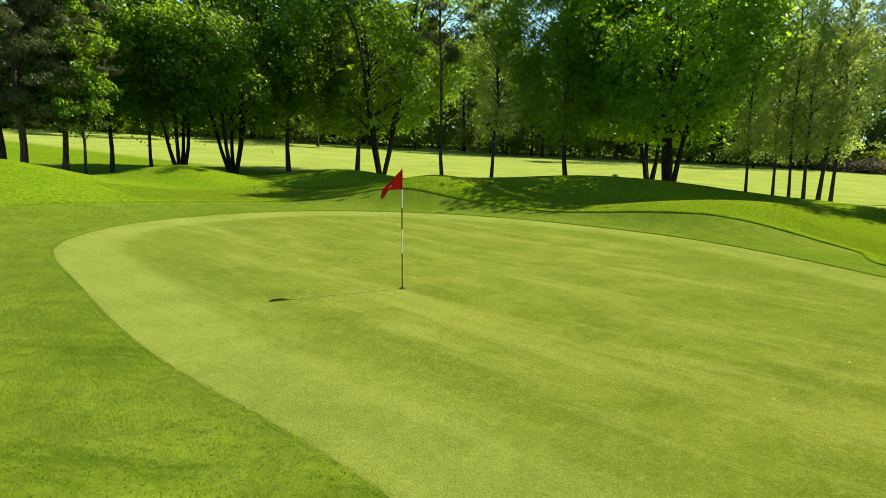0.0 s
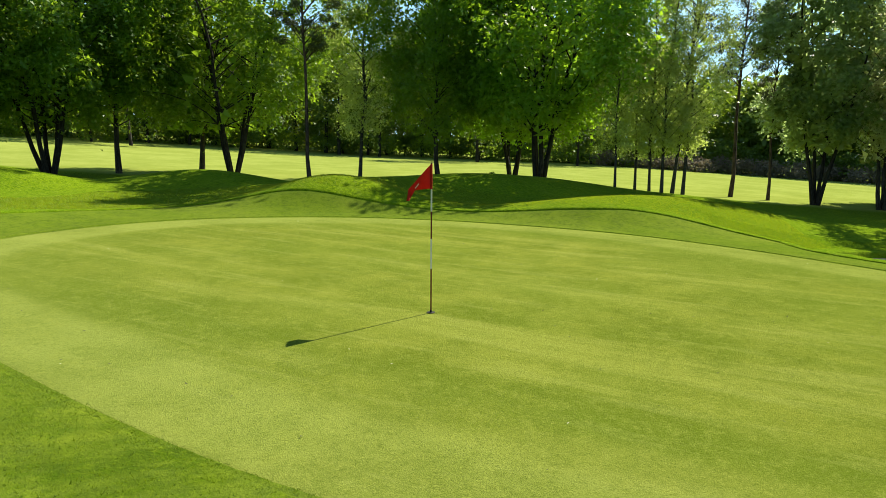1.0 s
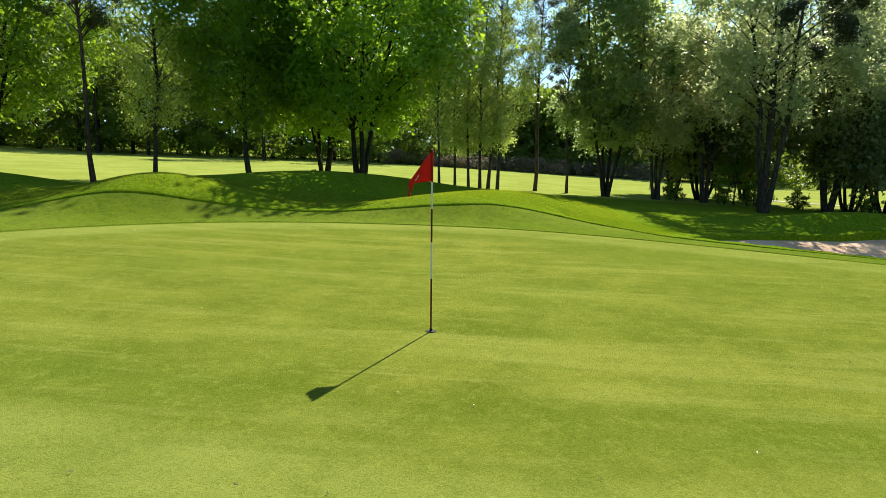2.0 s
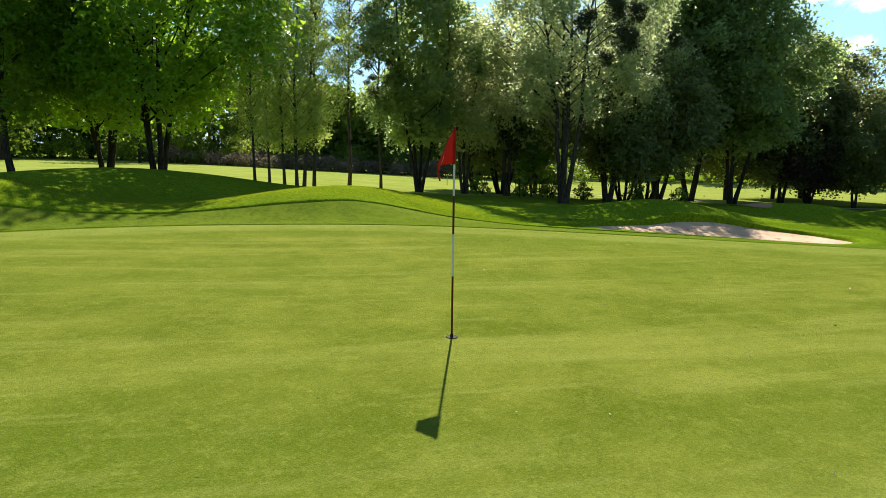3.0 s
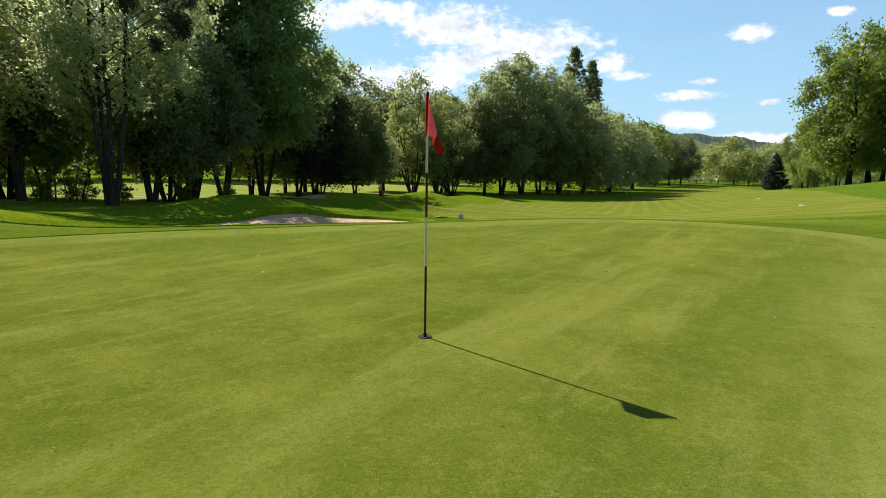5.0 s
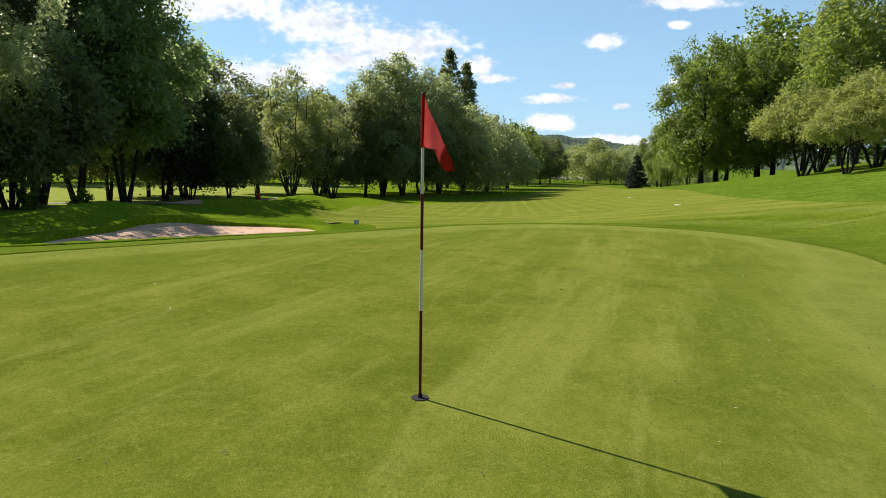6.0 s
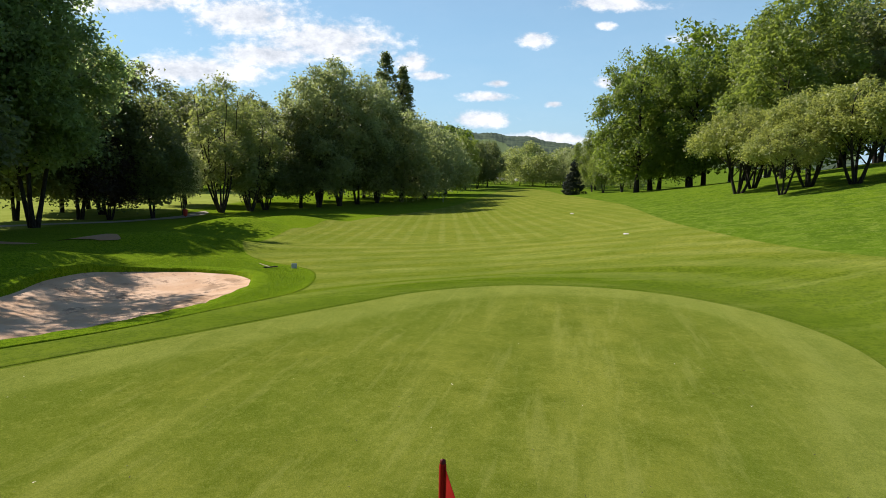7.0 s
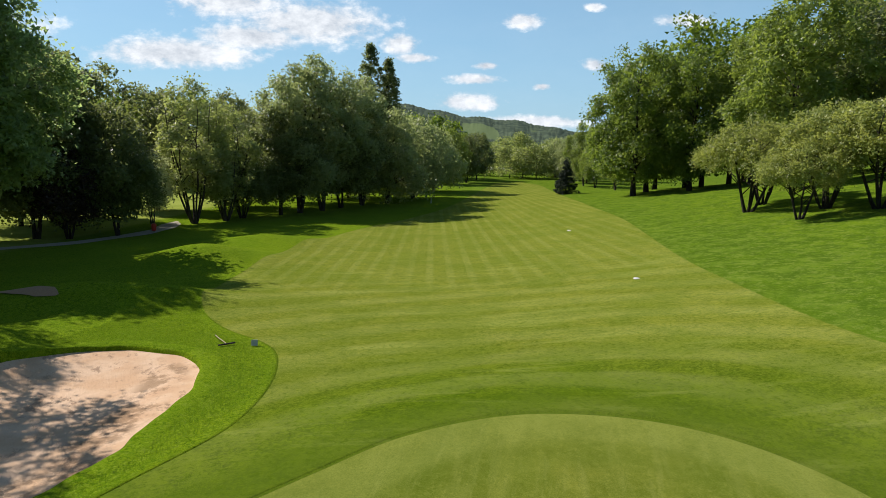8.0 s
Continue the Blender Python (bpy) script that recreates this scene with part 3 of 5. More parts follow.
def height(x, y):
    """Height of the land."""
    x, y = np.asarray(x, float), np.asarray(y, float)
    u, v = to_uv(x, y)
    z = -.055 * soft(u, 3) + .055 * soft(u - 62, 14) - .012 * soft(u - 75, 20)
    z = np.clip(z + .022 * soft(-u, 3) + .042 * soft(-u - 28, 6), -6, 9)
    z = z + (.135 * soft(-v - 2, 3) + .055 * soft(-v - 15, 4)) * smooth(150, 40, u) * smooth(-40, 15, u) * smooth(160, 60, -v)
    near = (np.abs(u - 8) < 60) & (np.abs(v) < 50)
    sg, sb = np.full(u.shape, 60.0), np.full(u.shape, 60.0)
    sg[near], sb[near] = signed(GREEN, u[near], v[near]), signed(BUNK, u[near], v[near])
    w = smooth(5.5, -.5, sg)
    z = z * (1 - w) + (.035 * soft(-u, 1.0) - .012 * soft(u, 1.0)) * w
    for mx, my, h, l, s, a in MOUNDS:
        c, q = math.cos(radians(a)), math.sin(radians(a))
        p, r = ((x - mx) * c + (y - my) * q) / l, (-(x - mx) * q + (y - my) * c) / s
        z = z + h * np.exp(-.5 * (p * p + r * r)) * smooth(.3, 3, sg)
    return z - .16 * smooth(.15, -.15, sb) - .27 * smooth(1.0, -3.0, sb)


# ---- ground: one sheet out to the horizon ----
def graded(lo, hi, fine_lo, fine_hi, step, mid_step, edge):
    """Coordinates: fine in the middle, coarser further out, then growing to the edge."""
    mid = list(np.arange(fine_lo, fine_hi, step))
    left, right = list(np.arange(lo, fine_lo, mid_step)), list(np.arange(fine_hi, hi, mid_step))
    out, s, x = [], mid_step, hi
    while x < edge:
        out.append(x)
        s *= 1.12
        x += s
    back, s, x = [], mid_step, lo - mid_step
    while x > -edge:
        back.append(x)
        s *= 1.12
        x -= s
    return np.array(back[::-1] + left + mid + right + out)


def build_ground():
    gx, gy = graded(-40, 75, -14, 26, 0.24, 1.0, 4200), graded(-50, 62, -5, 30, 0.24, 1.0, 4200)
    X, Y = np.meshgrid(gx, gy, indexing="ij")
    Z = height(X, Y)
    u, v = to_uv(X, Y)
    near = (np.abs(u) < 260) & (np.abs(v) < 120)
    cut = np.full(X.shape, 60.0)
    cut[near] = signed(APRON, u[near], v[near])
    ring = np.full(X.shape, 60.0)
    ring[near] = signed(GREEN, u[near], v[near])
    bunk = np.full(X.shape, 60.0)
    bunk[near] = signed(BUNK, u[near], v[near])
    Z = Z - 0.12 * (bunk < 0.05)          # well below the sand
    field = smooth(0, 2.5, v - 21.5 - 7.0 * smooth(-12, 6, u)) * smooth(140, 120, np.hypot(u, v))
    n, m = X.shape
    i, j = np.meshgrid(np.arange(n - 1), np.arange(m - 1), indexing="ij")
    f = np.stack([i * m + j, (i + 1) * m + j, (i + 1) * m + j + 1, i * m + j + 1], -1).reshape(-1, 4)
    me = mesh_of("ground", np.stack([X, Y, Z], -1).reshape(-1, 3), f, TURF, True,
                 {"short": cut, "along": u, "across": v, "ring": ring, "field": field})
    return tagged(new("ground", me), "mown golf course grass, rolling, with mounds and a striped fairway", "grass", kind="structure")


def disc_sheet(outline, centre, rings, lift):
    """A sheet filling an outline, in rings about its centre, lying on the land."""
    s = np.linspace(1, 0.002, rings)
    P = np.array(centre) + s[:, None, None] * (outline[None] - np.array(centre))
    u, v = P[..., 0].ravel(), P[..., 1].ravel()
    x, y = to_xy(u, v)
    z = height(x, y) + np.where(np.arange(len(x)) < len(outline), -0.012, lift)
    m = len(outline)
    i, j = np.meshgrid(np.arange(rings - 1), np.arange(m), indexing="ij")
    k = (j + 1) % m
    f = np.stack([i * m + j, (i + 1) * m + j, (i + 1) * m + k, i * m + k], -1).reshape(-1, 4)
    return np.stack([x, y, z], -1), f[:, ::-1], u, v


def edge_bank(name, label, poly, tall, keep):
    """The low step where longer turf meets shorter: a lip along an outline, its back falling away outside it."""
    nxt, prv = np.roll(poly, -1, 0), np.roll(poly, 1, 0)
    d = nxt - prv
    d /= np.linalg.norm(d, axis=1)[:, None]
    area = np.sum(poly[:, 0] * nxt[:, 1] - nxt[:, 0] * poly[:, 1])
    out = np.stack([d[:, 1], -d[:, 0]], 1) * (1 if area > 0 else -1)
    rough = 1 + 0.18 * np.sin(np.arange(len(poly)) * 1.9) * np.sin(np.arange(len(poly)) * 0.73)
    prof = [(0.0, -0.02), (0.008, 0.55), (0.035, 1.0), (0.14, 0.92), (0.40, 0.45), (0.75, -0.15)]
    P = np.stack([poly + out * o for o, _ in prof], 1)
    u, v = P[..., 0].ravel(), P[..., 1].ravel()
    x, y = to_xy(u, v)
    z = height(x, y) + (np.array([h for _, h in prof])[None] * tall * (rough * (1 - 0.55 * smooth(6, 12, poly[:, 0])) * (1 - 0.75 * smooth(1, -2, poly[:, 1])))[:, None]).ravel()
    n, m = len(poly), len(prof)
    i, j = np.meshgrid(np.arange(n), np.arange(m - 1), indexing="ij")
    k = (i + 1) % n
    f = np.stack([i * m + j, i * m + j + 1, k * m + j + 1, k * m + j], -1)
    f = f[keep(poly[:, 0], poly[:, 1])].reshape(-1, 4)
    me = mesh_of(name, np.stack([x, y, z], -1), f[:, ::-1], TURF, True,
                 {"short": signed(APRON, u, v) + 0.02, "along": u, "across": v, "ring": signed(GREEN, u, v), "field": 0 * u})
    return tagged(new(name, me), label, "grass", kind="structure")


def bunker_lip():
    """The overhanging turf edge round the sand."""
    nxt, prv = np.roll(BUNK, -1, 0), np.roll(BUNK, 1, 0)
    d = nxt - prv
    d /= np.linalg.norm(d, axis=1)[:, None]
    out = np.stack([d[:, 1], -d[:, 0]], 1) * (1 if np.sum(BUNK[:, 0] * nxt[:, 1] - nxt[:, 0] * BUNK[:, 1]) > 0 else -1)
    at = lambda o: height(*to_xy(*(BUNK + out * o).T))
    top = at(0.38) + 0.020 + 0.012 * np.sin(np.arange(len(BUNK)) * 1.3)
    prof = [(-0.14, at(-0.16) - 0.03), (-0.07, top - 0.07), (-0.04, top - 0.015), (0.02, top), (0.20, top + 0.005), (0.45, at(0.45) + 0.022), (0.75, at(0.75) - 0.03)]
    P = np.stack([BUNK + out * o for o, _ in prof], 1)
    u, v = P[..., 0].ravel(), P[..., 1].ravel()
    x, y = to_xy(u, v)
    n, m = len(BUNK), len(prof)
    i, j = np.meshgrid(np.arange(n), np.arange(m - 1), indexing="ij")
    k = (i + 1) % n
    f = np.stack([i * m + j, i * m + j + 1, k * m + j + 1, k * m + j], -1).reshape(-1, 4)
    me = mesh_of("trim_bunker", np.stack([x, y, np.stack([z for _, z in prof], 1).ravel()], -1), f[:, ::-1], TURF, True,
                 {"short": signed(APRON, u, v), "along": u, "across": v, "ring": signed(GREEN, u, v), "field": 0 * u})
    return tagged(new("trim_bunker", me), "soft turf edge overhanging the bunker sand", "grass", kind="structure")


build_ground()
bunker_lip()
edge_bank("trim_apron", "low step where the rough grass meets the mown apron", APRON, 0.042, lambda a, b: (a < 26) & (b > -2))
edge_bank("trim_green", "low step of longer turf round the putting green", GREEN, 0.018, lambda a, b: a > -99)
V, Fq, gu, gv = disc_sheet(GREEN, (2.6, 1.0), 60, 0.005)
putting_green = new("putting_green", mesh_of("putting_green", V, Fq, PUTTING, True, {"along": gu, "across": gv, "ring": signed(GREEN, gu, gv)}))
tagged(putting_green, "closely mown pale green putting surface with faint mottling", "putting green", kind="structure")
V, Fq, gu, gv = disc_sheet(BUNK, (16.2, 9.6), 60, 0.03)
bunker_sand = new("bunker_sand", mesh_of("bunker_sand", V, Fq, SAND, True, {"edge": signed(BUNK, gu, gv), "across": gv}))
tagged(bunker_sand, "pinkish beige sand of a bunker, raked and partly damp", "sand bunker", kind="structure")


# ---- flagstick, flag and cup ----
def build_flag():
    x0, y0 = CUP
    z0 = float(height(x0, y0)) + 0.008
    stick = new("flagstick")
    stick.location = (x0, y0, z0)
    tagged(stick, "red and white banded golf flagstick standing in the cup", "flagstick")
    bands = [(-0.09, 0.63, RED_PAINT, "dark red band"), (0.63, 1.055, WHITE_PAINT, "white band"), (1.055, 1.435, RED_PAINT, "dark red band"),
             (1.435, 1.755, WHITE_PAINT, "white band"), (1.755, 2.075, RED_PAINT, "dark red band")]
    for a, b, mat, lab in bands:
        v, f = tube([(0, 0, a), (0, 0, a + 0.01), (0, 0, b - 0.01), (0, 0, b)], [0.0105] * 4, 12)
        part("band", mesh_of("band", v, f, mat, True), mat, stick, lab)
    v, f = tube([(0, 0, 2.07), (0, 0, 2.08), (0, 0, 2.10), (0, 0, 2.105)], [0.010, 0.012, 0.011, 0.003], 12)
    part("knob", mesh_of("knob", v, f, RED_PAINT, True), RED_PAINT, stick)
    for hgt in (0.03, ):
        v, f = tube([(0, 0, -0.09), (0, 0, hgt), (0, 0, hgt + 0.006)], [0.016, 0.016, 0.009], 14)
        part("ferrule", mesh_of("ferrule", v, f, BLACK_PLASTIC, True), BLACK_PLASTIC, stick)
    # cloth, hanging in soft folds from the top of the stick
    nu, nv = 40, 24
    heading = Vector((-0.97, -0.24, 0)).normalized()
    side = Vector((heading.y, -heading.x, 0))
    V = []
    top = [(0.0, 0.0), (0.320, 0.343), (0.365, 0.490)]
    low = [(0.0, 0.335), (0.210, 0.357), (0.305, 0.492)]
    for i in range(nu + 1):
        s = i / nu
        k, r = (0, s / 0.62) if s < 0.62 else (1, (s - 0.62) / 0.38)
        for j in range(nv + 1):
            w = j / nv
            a, b = ([c[k][q] * (1 - r) + c[k + 1][q] * r for q in (0, 1)] for c in (top, low))
            out, drop = (a[q] * (1 - w) + b[q] * w for q in (0, 1))
            fold = 0.075 * math.sin(2.7 * s) * (0.6 + 0.4 * w) + 0.012 * math.sin(13 * s - 4 * w) * s
            p = heading * (0.009 + out) + side * fold
            V.append((p.x, p.y, 2.085 - drop))
    V = np.array(V)
    i, j = np.meshgrid(np.arange(nu), np.arange(nv), indexing="ij")
    f = np.stack([i * (nv + 1) + j, (i + 1) * (nv + 1) + j, (i + 1) * (nv + 1) + j + 1, i * (nv + 1) + j + 1], -1).reshape(-1, 4)
    cloth = part("flag", mesh_of("flag", V, f, FLAG_CLOTH, True), FLAG_CLOTH, stick, "red cloth flag hanging in folds")
    solid = cloth.modifiers.new("thickness", "SOLIDIFY")
    solid.thickness = 0.0016
    # hem sleeve round the stick
    v, fq = tube([(0, 0, 1.742), (0, 0, 1.755), (0, 0, 2.072), (0, 0, 2.087)], [0.0125, 0.0145, 0.0145, 0.0125], 12)
    part("sleeve", mesh_of("sleeve", v, fq, FLAG_CLOTH, True), FLAG_CLOTH, stick)
    # pale emblem, a slanting bar on one face
    keep = [q for q in range(len(f)) if 0.36 < (q // nv) / nu < 0.52 and abs((q % nv) / nv - 0.40 - 1.2 * ((q // nv) / nu - 0.36)) < 0.045]
    me = mesh_of("emblem", V - np.array(side) * 0.0035, f[keep], WHITE_MARK, True)
    mark = part("emblem", me, WHITE_MARK, cloth, "plain pale bar on the flag")
    fat = mark.modifiers.new("thickness", "SOLIDIFY")
    fat.thickness, fat.offset = 0.0012, 0.0
    cup = new("hole_cup")
    cup.location = (x0, y0, z0)
    tagged(cup, "dark round golf hole cut into the putting green", "golf hole")
    t = np.arange(28) * 2 * math.pi / 28
    prof = [(0.0625, 0.001), (0.060, 0.006), (0.054, 0.005)]
    v = np.array([(r * math.cos(a), r * math.sin(a), z) for r, z in prof for a in t])
    m = 28
    fr = np.array([(i * m + j, i * m + (j + 1) % m, (i + 1) * m + (j + 1) % m, (i + 1) * m + j) for i in range(2) for j in range(m)])
    part("rim", mesh_of("rim", v, fr, SOIL, True), SOIL, cup, "cut earth rim")
    # flat black disc on the turf, the shade inside the cup put into its colour
    bm = bmesh.new()
    bmesh.ops.create_circle(bm, cap_ends=True, segments=28, radius=0.0545)
    bmesh.ops.translate(bm, verts=bm.verts, vec=(0, 0, 0.003))
    part("mouth", bm, DARK_HOLE, cup)


build_flag()


# ---- trees ----
def envelope(form, q):
    """Crown radius, 0 to 1, at the share q of the crown's height."""
    if form == "column":
        return np.clip(0.45 + 2.2 * q, 0, 1) * np.clip(1.01 - q, 0.01, 1) ** 0.72
    if form == "cone":
        return np.clip(1.02 - q, 0.02, 1) * np.clip(0.55 + 6 * q, 0, 1)
    if form == "pine":
        return np.sin(np.pi * np.clip(0.10 + 0.80 * q ** 0.8, 0, 1)) ** 0.7
    if form == "birch":
        return np.sin(np.pi * np.clip(0.06 + 0.90 * q, 0, 1)) ** 0.7 * (1.05 - 0.45 * q)
    if form == "dome":
        return np.clip(1 - (1.02 * q) ** 2.2, 0, 1) ** 0.5 * np.clip(0.62 + 1.6 * q, 0, 1)
    return np.sin(np.pi * np.clip(0.10 + 0.84 * q ** 0.9, 0, 1)) ** 0.6


def leaf_mesh(rng, c, d, length, width, up, hang, loose=1.0):
    """One leaf, a triangle, at each place c, facing more or less along d."""
    n = len(c)
    nor = rng.normal(size=(n, 3)) * loose + d * 0.5
    nor[:, 2] += up * 2 * loose
    nor /= np.linalg.norm(nor, axis=1)[:, None]
    tip = np.cross(nor, rng.normal(size=(n, 3)))
    tip[:, 2] -= hang
    tip /= np.linalg.norm(tip, axis=1)[:, None] + 1e-9
    sidew = np.cross(nor, tip)
    sidew /= np.linalg.norm(sidew, axis=1)[:, None] + 1e-9
    k = rng.uniform(0.65, 1.25, (n, 1))
    L, W = length * k, width * k * 0.5
    a, b = c - tip * L * 0.5, c + tip * L * 0.5
    l, r = a + sidew * W + nor * W * 0.3, a - sidew * W + tip * L * 0.25
    return np.stack([l, b, r], 1).reshape(-1, 3), np.arange(3 * n).reshape(-1, 3)


def leaves(rng, centres, sizes, per, length, width, up=0.35, hang=0.0):
    """Leaves scattered round the centres."""
    n = len(centres) * per
    c, s = np.repeat(centres, per, 0), np.repeat(sizes, per, 0)
    d = rng.normal(size=(n, 3))
    d /= np.linalg.norm(d, axis=1)[:, None]
    return leaf_mesh(rng, c + d * s * rng.uniform(0.15, 1.0, (n, 1)) ** 0.5, d, length, width, up, hang)


def stem_lines(rng, H, stems, spread, rise):
    """Centre lines and radii of the stems, from the root to near the top."""
    lines = []
    for k in range(stems):
        a = 2 * math.pi * (k + rng.uniform(-0.25, 0.25)) / stems
        top = H * rise * rng.uniform(0.88, 1.0)
        t = np.linspace(0, 1, 9)
        out = (0.12 if stems > 1 else 0.0) + spread * (t ** 0.8) * rng.uniform(0.7, 1.25)
        wob = np.cumsum(rng.normal(0, 0.012 * H, (9, 2)), 0) * t[:, None] ** 0.55
        x, y = out * math.cos(a) + wob[:, 0], out * math.sin(a) + wob[:, 1]
        lines.append(np.stack([x, y, top * t], 1))
    return lines


def tufted(rng, H, R, base, form, lumpy, clumps, clump, ph, axis):
    """Centres and sizes of loose tufts: the crowns of conifers and of young trees."""
    q = rng.beta(1.05, 1.1 if form != "cone" else 1.9, clumps)
    ang = rng.uniform(0, 2 * math.pi, clumps)
    lobes = 1 + lumpy * (0.5 * np.sin(2 * ang + ph[0] + 5 * q) + 0.5 * np.sin(3 * ang + ph[1] - 7 * q) + 0.35 * np.sin(5 * ang + ph[2] + 11 * q))
    rho = R * envelope(form, q) * lobes * np.sqrt(rng.uniform(0.12, 1, clumps))
    C = np.stack([rho * np.cos(ang) + axis[0] * q, rho * np.sin(ang) + axis[1] * q, H * (base + (1 - base) * q) - 0.10 * rho], 1)
    return C, clump * rng.uniform(0.6, 1.35, (clumps, 1)) * np.array([1.0, 1.0, 0.55]), rho


def billowed(rng, H, R, base, form, lumpy, boughs, bough, ph, axis):
    """Centres and radii of the leafy boughs that make up a broadleaf crown, spread evenly over its outline."""
    g = np.linspace(0.0, 1.0, 200)
    w = np.cumsum(envelope(form, g) + 0.12)
    q = np.interp((np.arange(boughs) + rng.uniform(0.1, 0.9, boughs)) / boughs, w / w[-1], g)
    ang = 2.39996 * np.arange(boughs) + rng.normal(0, 0.35, boughs)
    lobes = 1 + lumpy * (0.45 * np.sin(2 * ang + ph[0] + 4 * q) + 0.40 * np.sin(3 * ang + ph[1] - 6 * q)) + rng.normal(0, 0.12, boughs)
    b = R * bough * rng.uniform(0.65, 1.35, boughs) * (1.1 - 0.35 * q)
    rho = np.maximum(R * envelope(form, q) * lobes - 0.75 * b, 0.05 * R)
    C = np.stack([rho * np.cos(ang) + axis[0] * q, rho * np.sin(ang) + axis[1] * q, H * (base + (1 - base) * q) + b * (0.8 - 1.4 * q)], 1)
    return C, b, rho


def bough_leaves(rng, C, b, count, length, width, hang=0.0, spray=9):
    """Leaves in flat sprays over the outside of the boughs, thinning into loose sprigs beyond them."""
    n = count // spray
    i = rng.choice(len(C), n, p=b ** 2 / np.sum(b ** 2))
    away = C[i] * np.array([1, 1, 0.0])
    away /= np.linalg.norm(away, axis=1)[:, None] + 1e-6
    d = rng.normal(size=(n, 3)) * 0.8 + 0.70 * away
    d[:, 2] += 0.42
    d /= np.linalg.norm(d, axis=1)[:, None]
    knob = 1 + 0.20 * np.sin(5 * d[:, 0] + 3.0 * i) + 0.20 * np.sin(6 * d[:, 1] + 1.7 * i) + 0.14 * np.sin(9 * d[:, 2] + 2.3 * i)
    r = b[i] * knob * (0.50 + 0.52 * np.sqrt(rng.uniform(0, 1, n)))
    loose = rng.uniform(0, 1, n) < 0.10
    r[loose] *= rng.uniform(1.0, 1.40, loose.sum())
    P = C[i] + d * r[:, None] * np.array([1.0, 1.0, 0.82])
    P[:, 2] -= hang * b[i] * rng.uniform(0, 1, n) ** 2 * 1.6
    # each spray lies in a plane of its own, drooping outwards
    face = rng.normal(size=(n, 3)) * 0.75 + d * 0.7 + np.array([0, 0, 0.9])
    face /= np.linalg.norm(face, axis=1)[:, None]
    off = rng.normal(size=(n, spray, 3)) * length * rng.uniform(0.9, 1.9, (n, 1, 1))
    off -= 0.75 * np.sum(off * face[:, None], -1)[..., None] * face[:, None]
    Q = (P[:, None] + off).reshape(-1, 3)
    return leaf_mesh(rng, Q, np.repeat(face, spray, 0) * 2.0, length, width, 0.0, hang, 0.42)


def make_tree(name, seed, H, R, base, form, stems=1, spread=0.0, girth=0.16, clumps=150, per=62, clump=0.85, leaf=(0.27, 0.19),
              bark=None, foliage=None, label="", hang=0.0, rise=0.86, lumpy=0.35, boughs=0, bough=0.30, core=700, core_leaf=0.62, core_part=0.72):
    """A tree: an Empty at its foot with the meshes trunk, branchwork and crown. Clumps times per is the number of leaves."""
    rng = np.random.default_rng(seed)
    lines = stem_lines(rng, H, stems, spread, rise)
    tubes, stems_made = [], []
    for ln in lines:
        t = np.linspace(0, 1, len(ln))
        rad = girth * (1 if stems == 1 else 0.68) * (1 - 0.88 * t) + 0.015
        rad[0] *= 1.3
        stems_made.append(tube(ln - np.array([0, 0, 0.25]) * (1 - t[:, None]), rad, 8))
    ph = rng.uniform(0, 6.28, 4)
    axis = np.mean([ln[-1, :2] * 0.5 for ln in lines], 0)
    if boughs:
        C, S, rho = billowed(rng, H, R, base, form, lumpy, boughs, bough, ph, axis)
        v, f = bough_leaves(rng, C, S, clumps * per, leaf[0], leaf[1], hang)
        if core:
            # the inner foliage, thick enough to shut out the light
            q, a = rng.uniform(0.03, 0.93, core), rng.uniform(0, 2 * math.pi, core)
            r = core_part * R * envelope(form, q) * np.sqrt(rng.uniform(0, 1, core))
            P = np.stack([r * np.cos(a) + axis[0] * q, r * np.sin(a) + axis[1] * q, H * (base + (1 - base) * q)], 1)
            v, f = join([(v, f), leaf_mesh(rng, P, rng.normal(size=(core, 3)), core_leaf, core_leaf * 0.8, 0.2, 0.0)])
    else:
        C, S, rho = tufted(rng, H, R, base, form, lumpy, clumps, clump, ph, axis)
        v, f = leaves(rng, C, S, per, leaf[0], leaf[1], 0.4, hang * 1.5)
    step = max(1, len(C) // 46)
    for c, rr in zip(C[::step], rho[::step]):
        ln = lines[rng.integers(len(lines))]
        z0 = max(0.16 * H if form != "cone" else 0.05 * H, c[2] - rng.uniform(0.35, 0.75) * rr - 0.4)
        z0 = min(z0, ln[-1, 2] * 0.97)
        p0 = np.array([np.interp(z0, ln[:, 2], ln[:, 0]), np.interp(z0, ln[:, 2], ln[:, 1]), z0])
        mid = (p0 + c) / 2 + np.array([0, 0, (0.14 if form != "cone" else -0.05) * rr]) + rng.normal(0, 0.06 * rr, 3)
        t = np.linspace(0, 1, 5)[:, None]
        pts = (1 - t) ** 2 * p0 + 2 * t * (1 - t) * mid + t * t * c
        r0 = girth * 0.26 * (1 - 0.6 * z0 / H) + 0.01
        tubes.append(tube(pts, r0 * (1 - 0.82 * t[:, 0]), 5))
    thing = new(name)
    tagged(thing, label, "tree")
    part("crown", mesh_of("crown", v, f, foliage), foliage, thing)
    for v, f in stems_made:
        part("trunk", mesh_of("trunk", v, f, bark, True), bark, thing)
    v, f = join(tubes)
    tagged(part("branchwork", mesh_of("branchwork", v, f, bark, True), bark, thing), kind="stuff")
    return thing


PROTOTYPES = {}


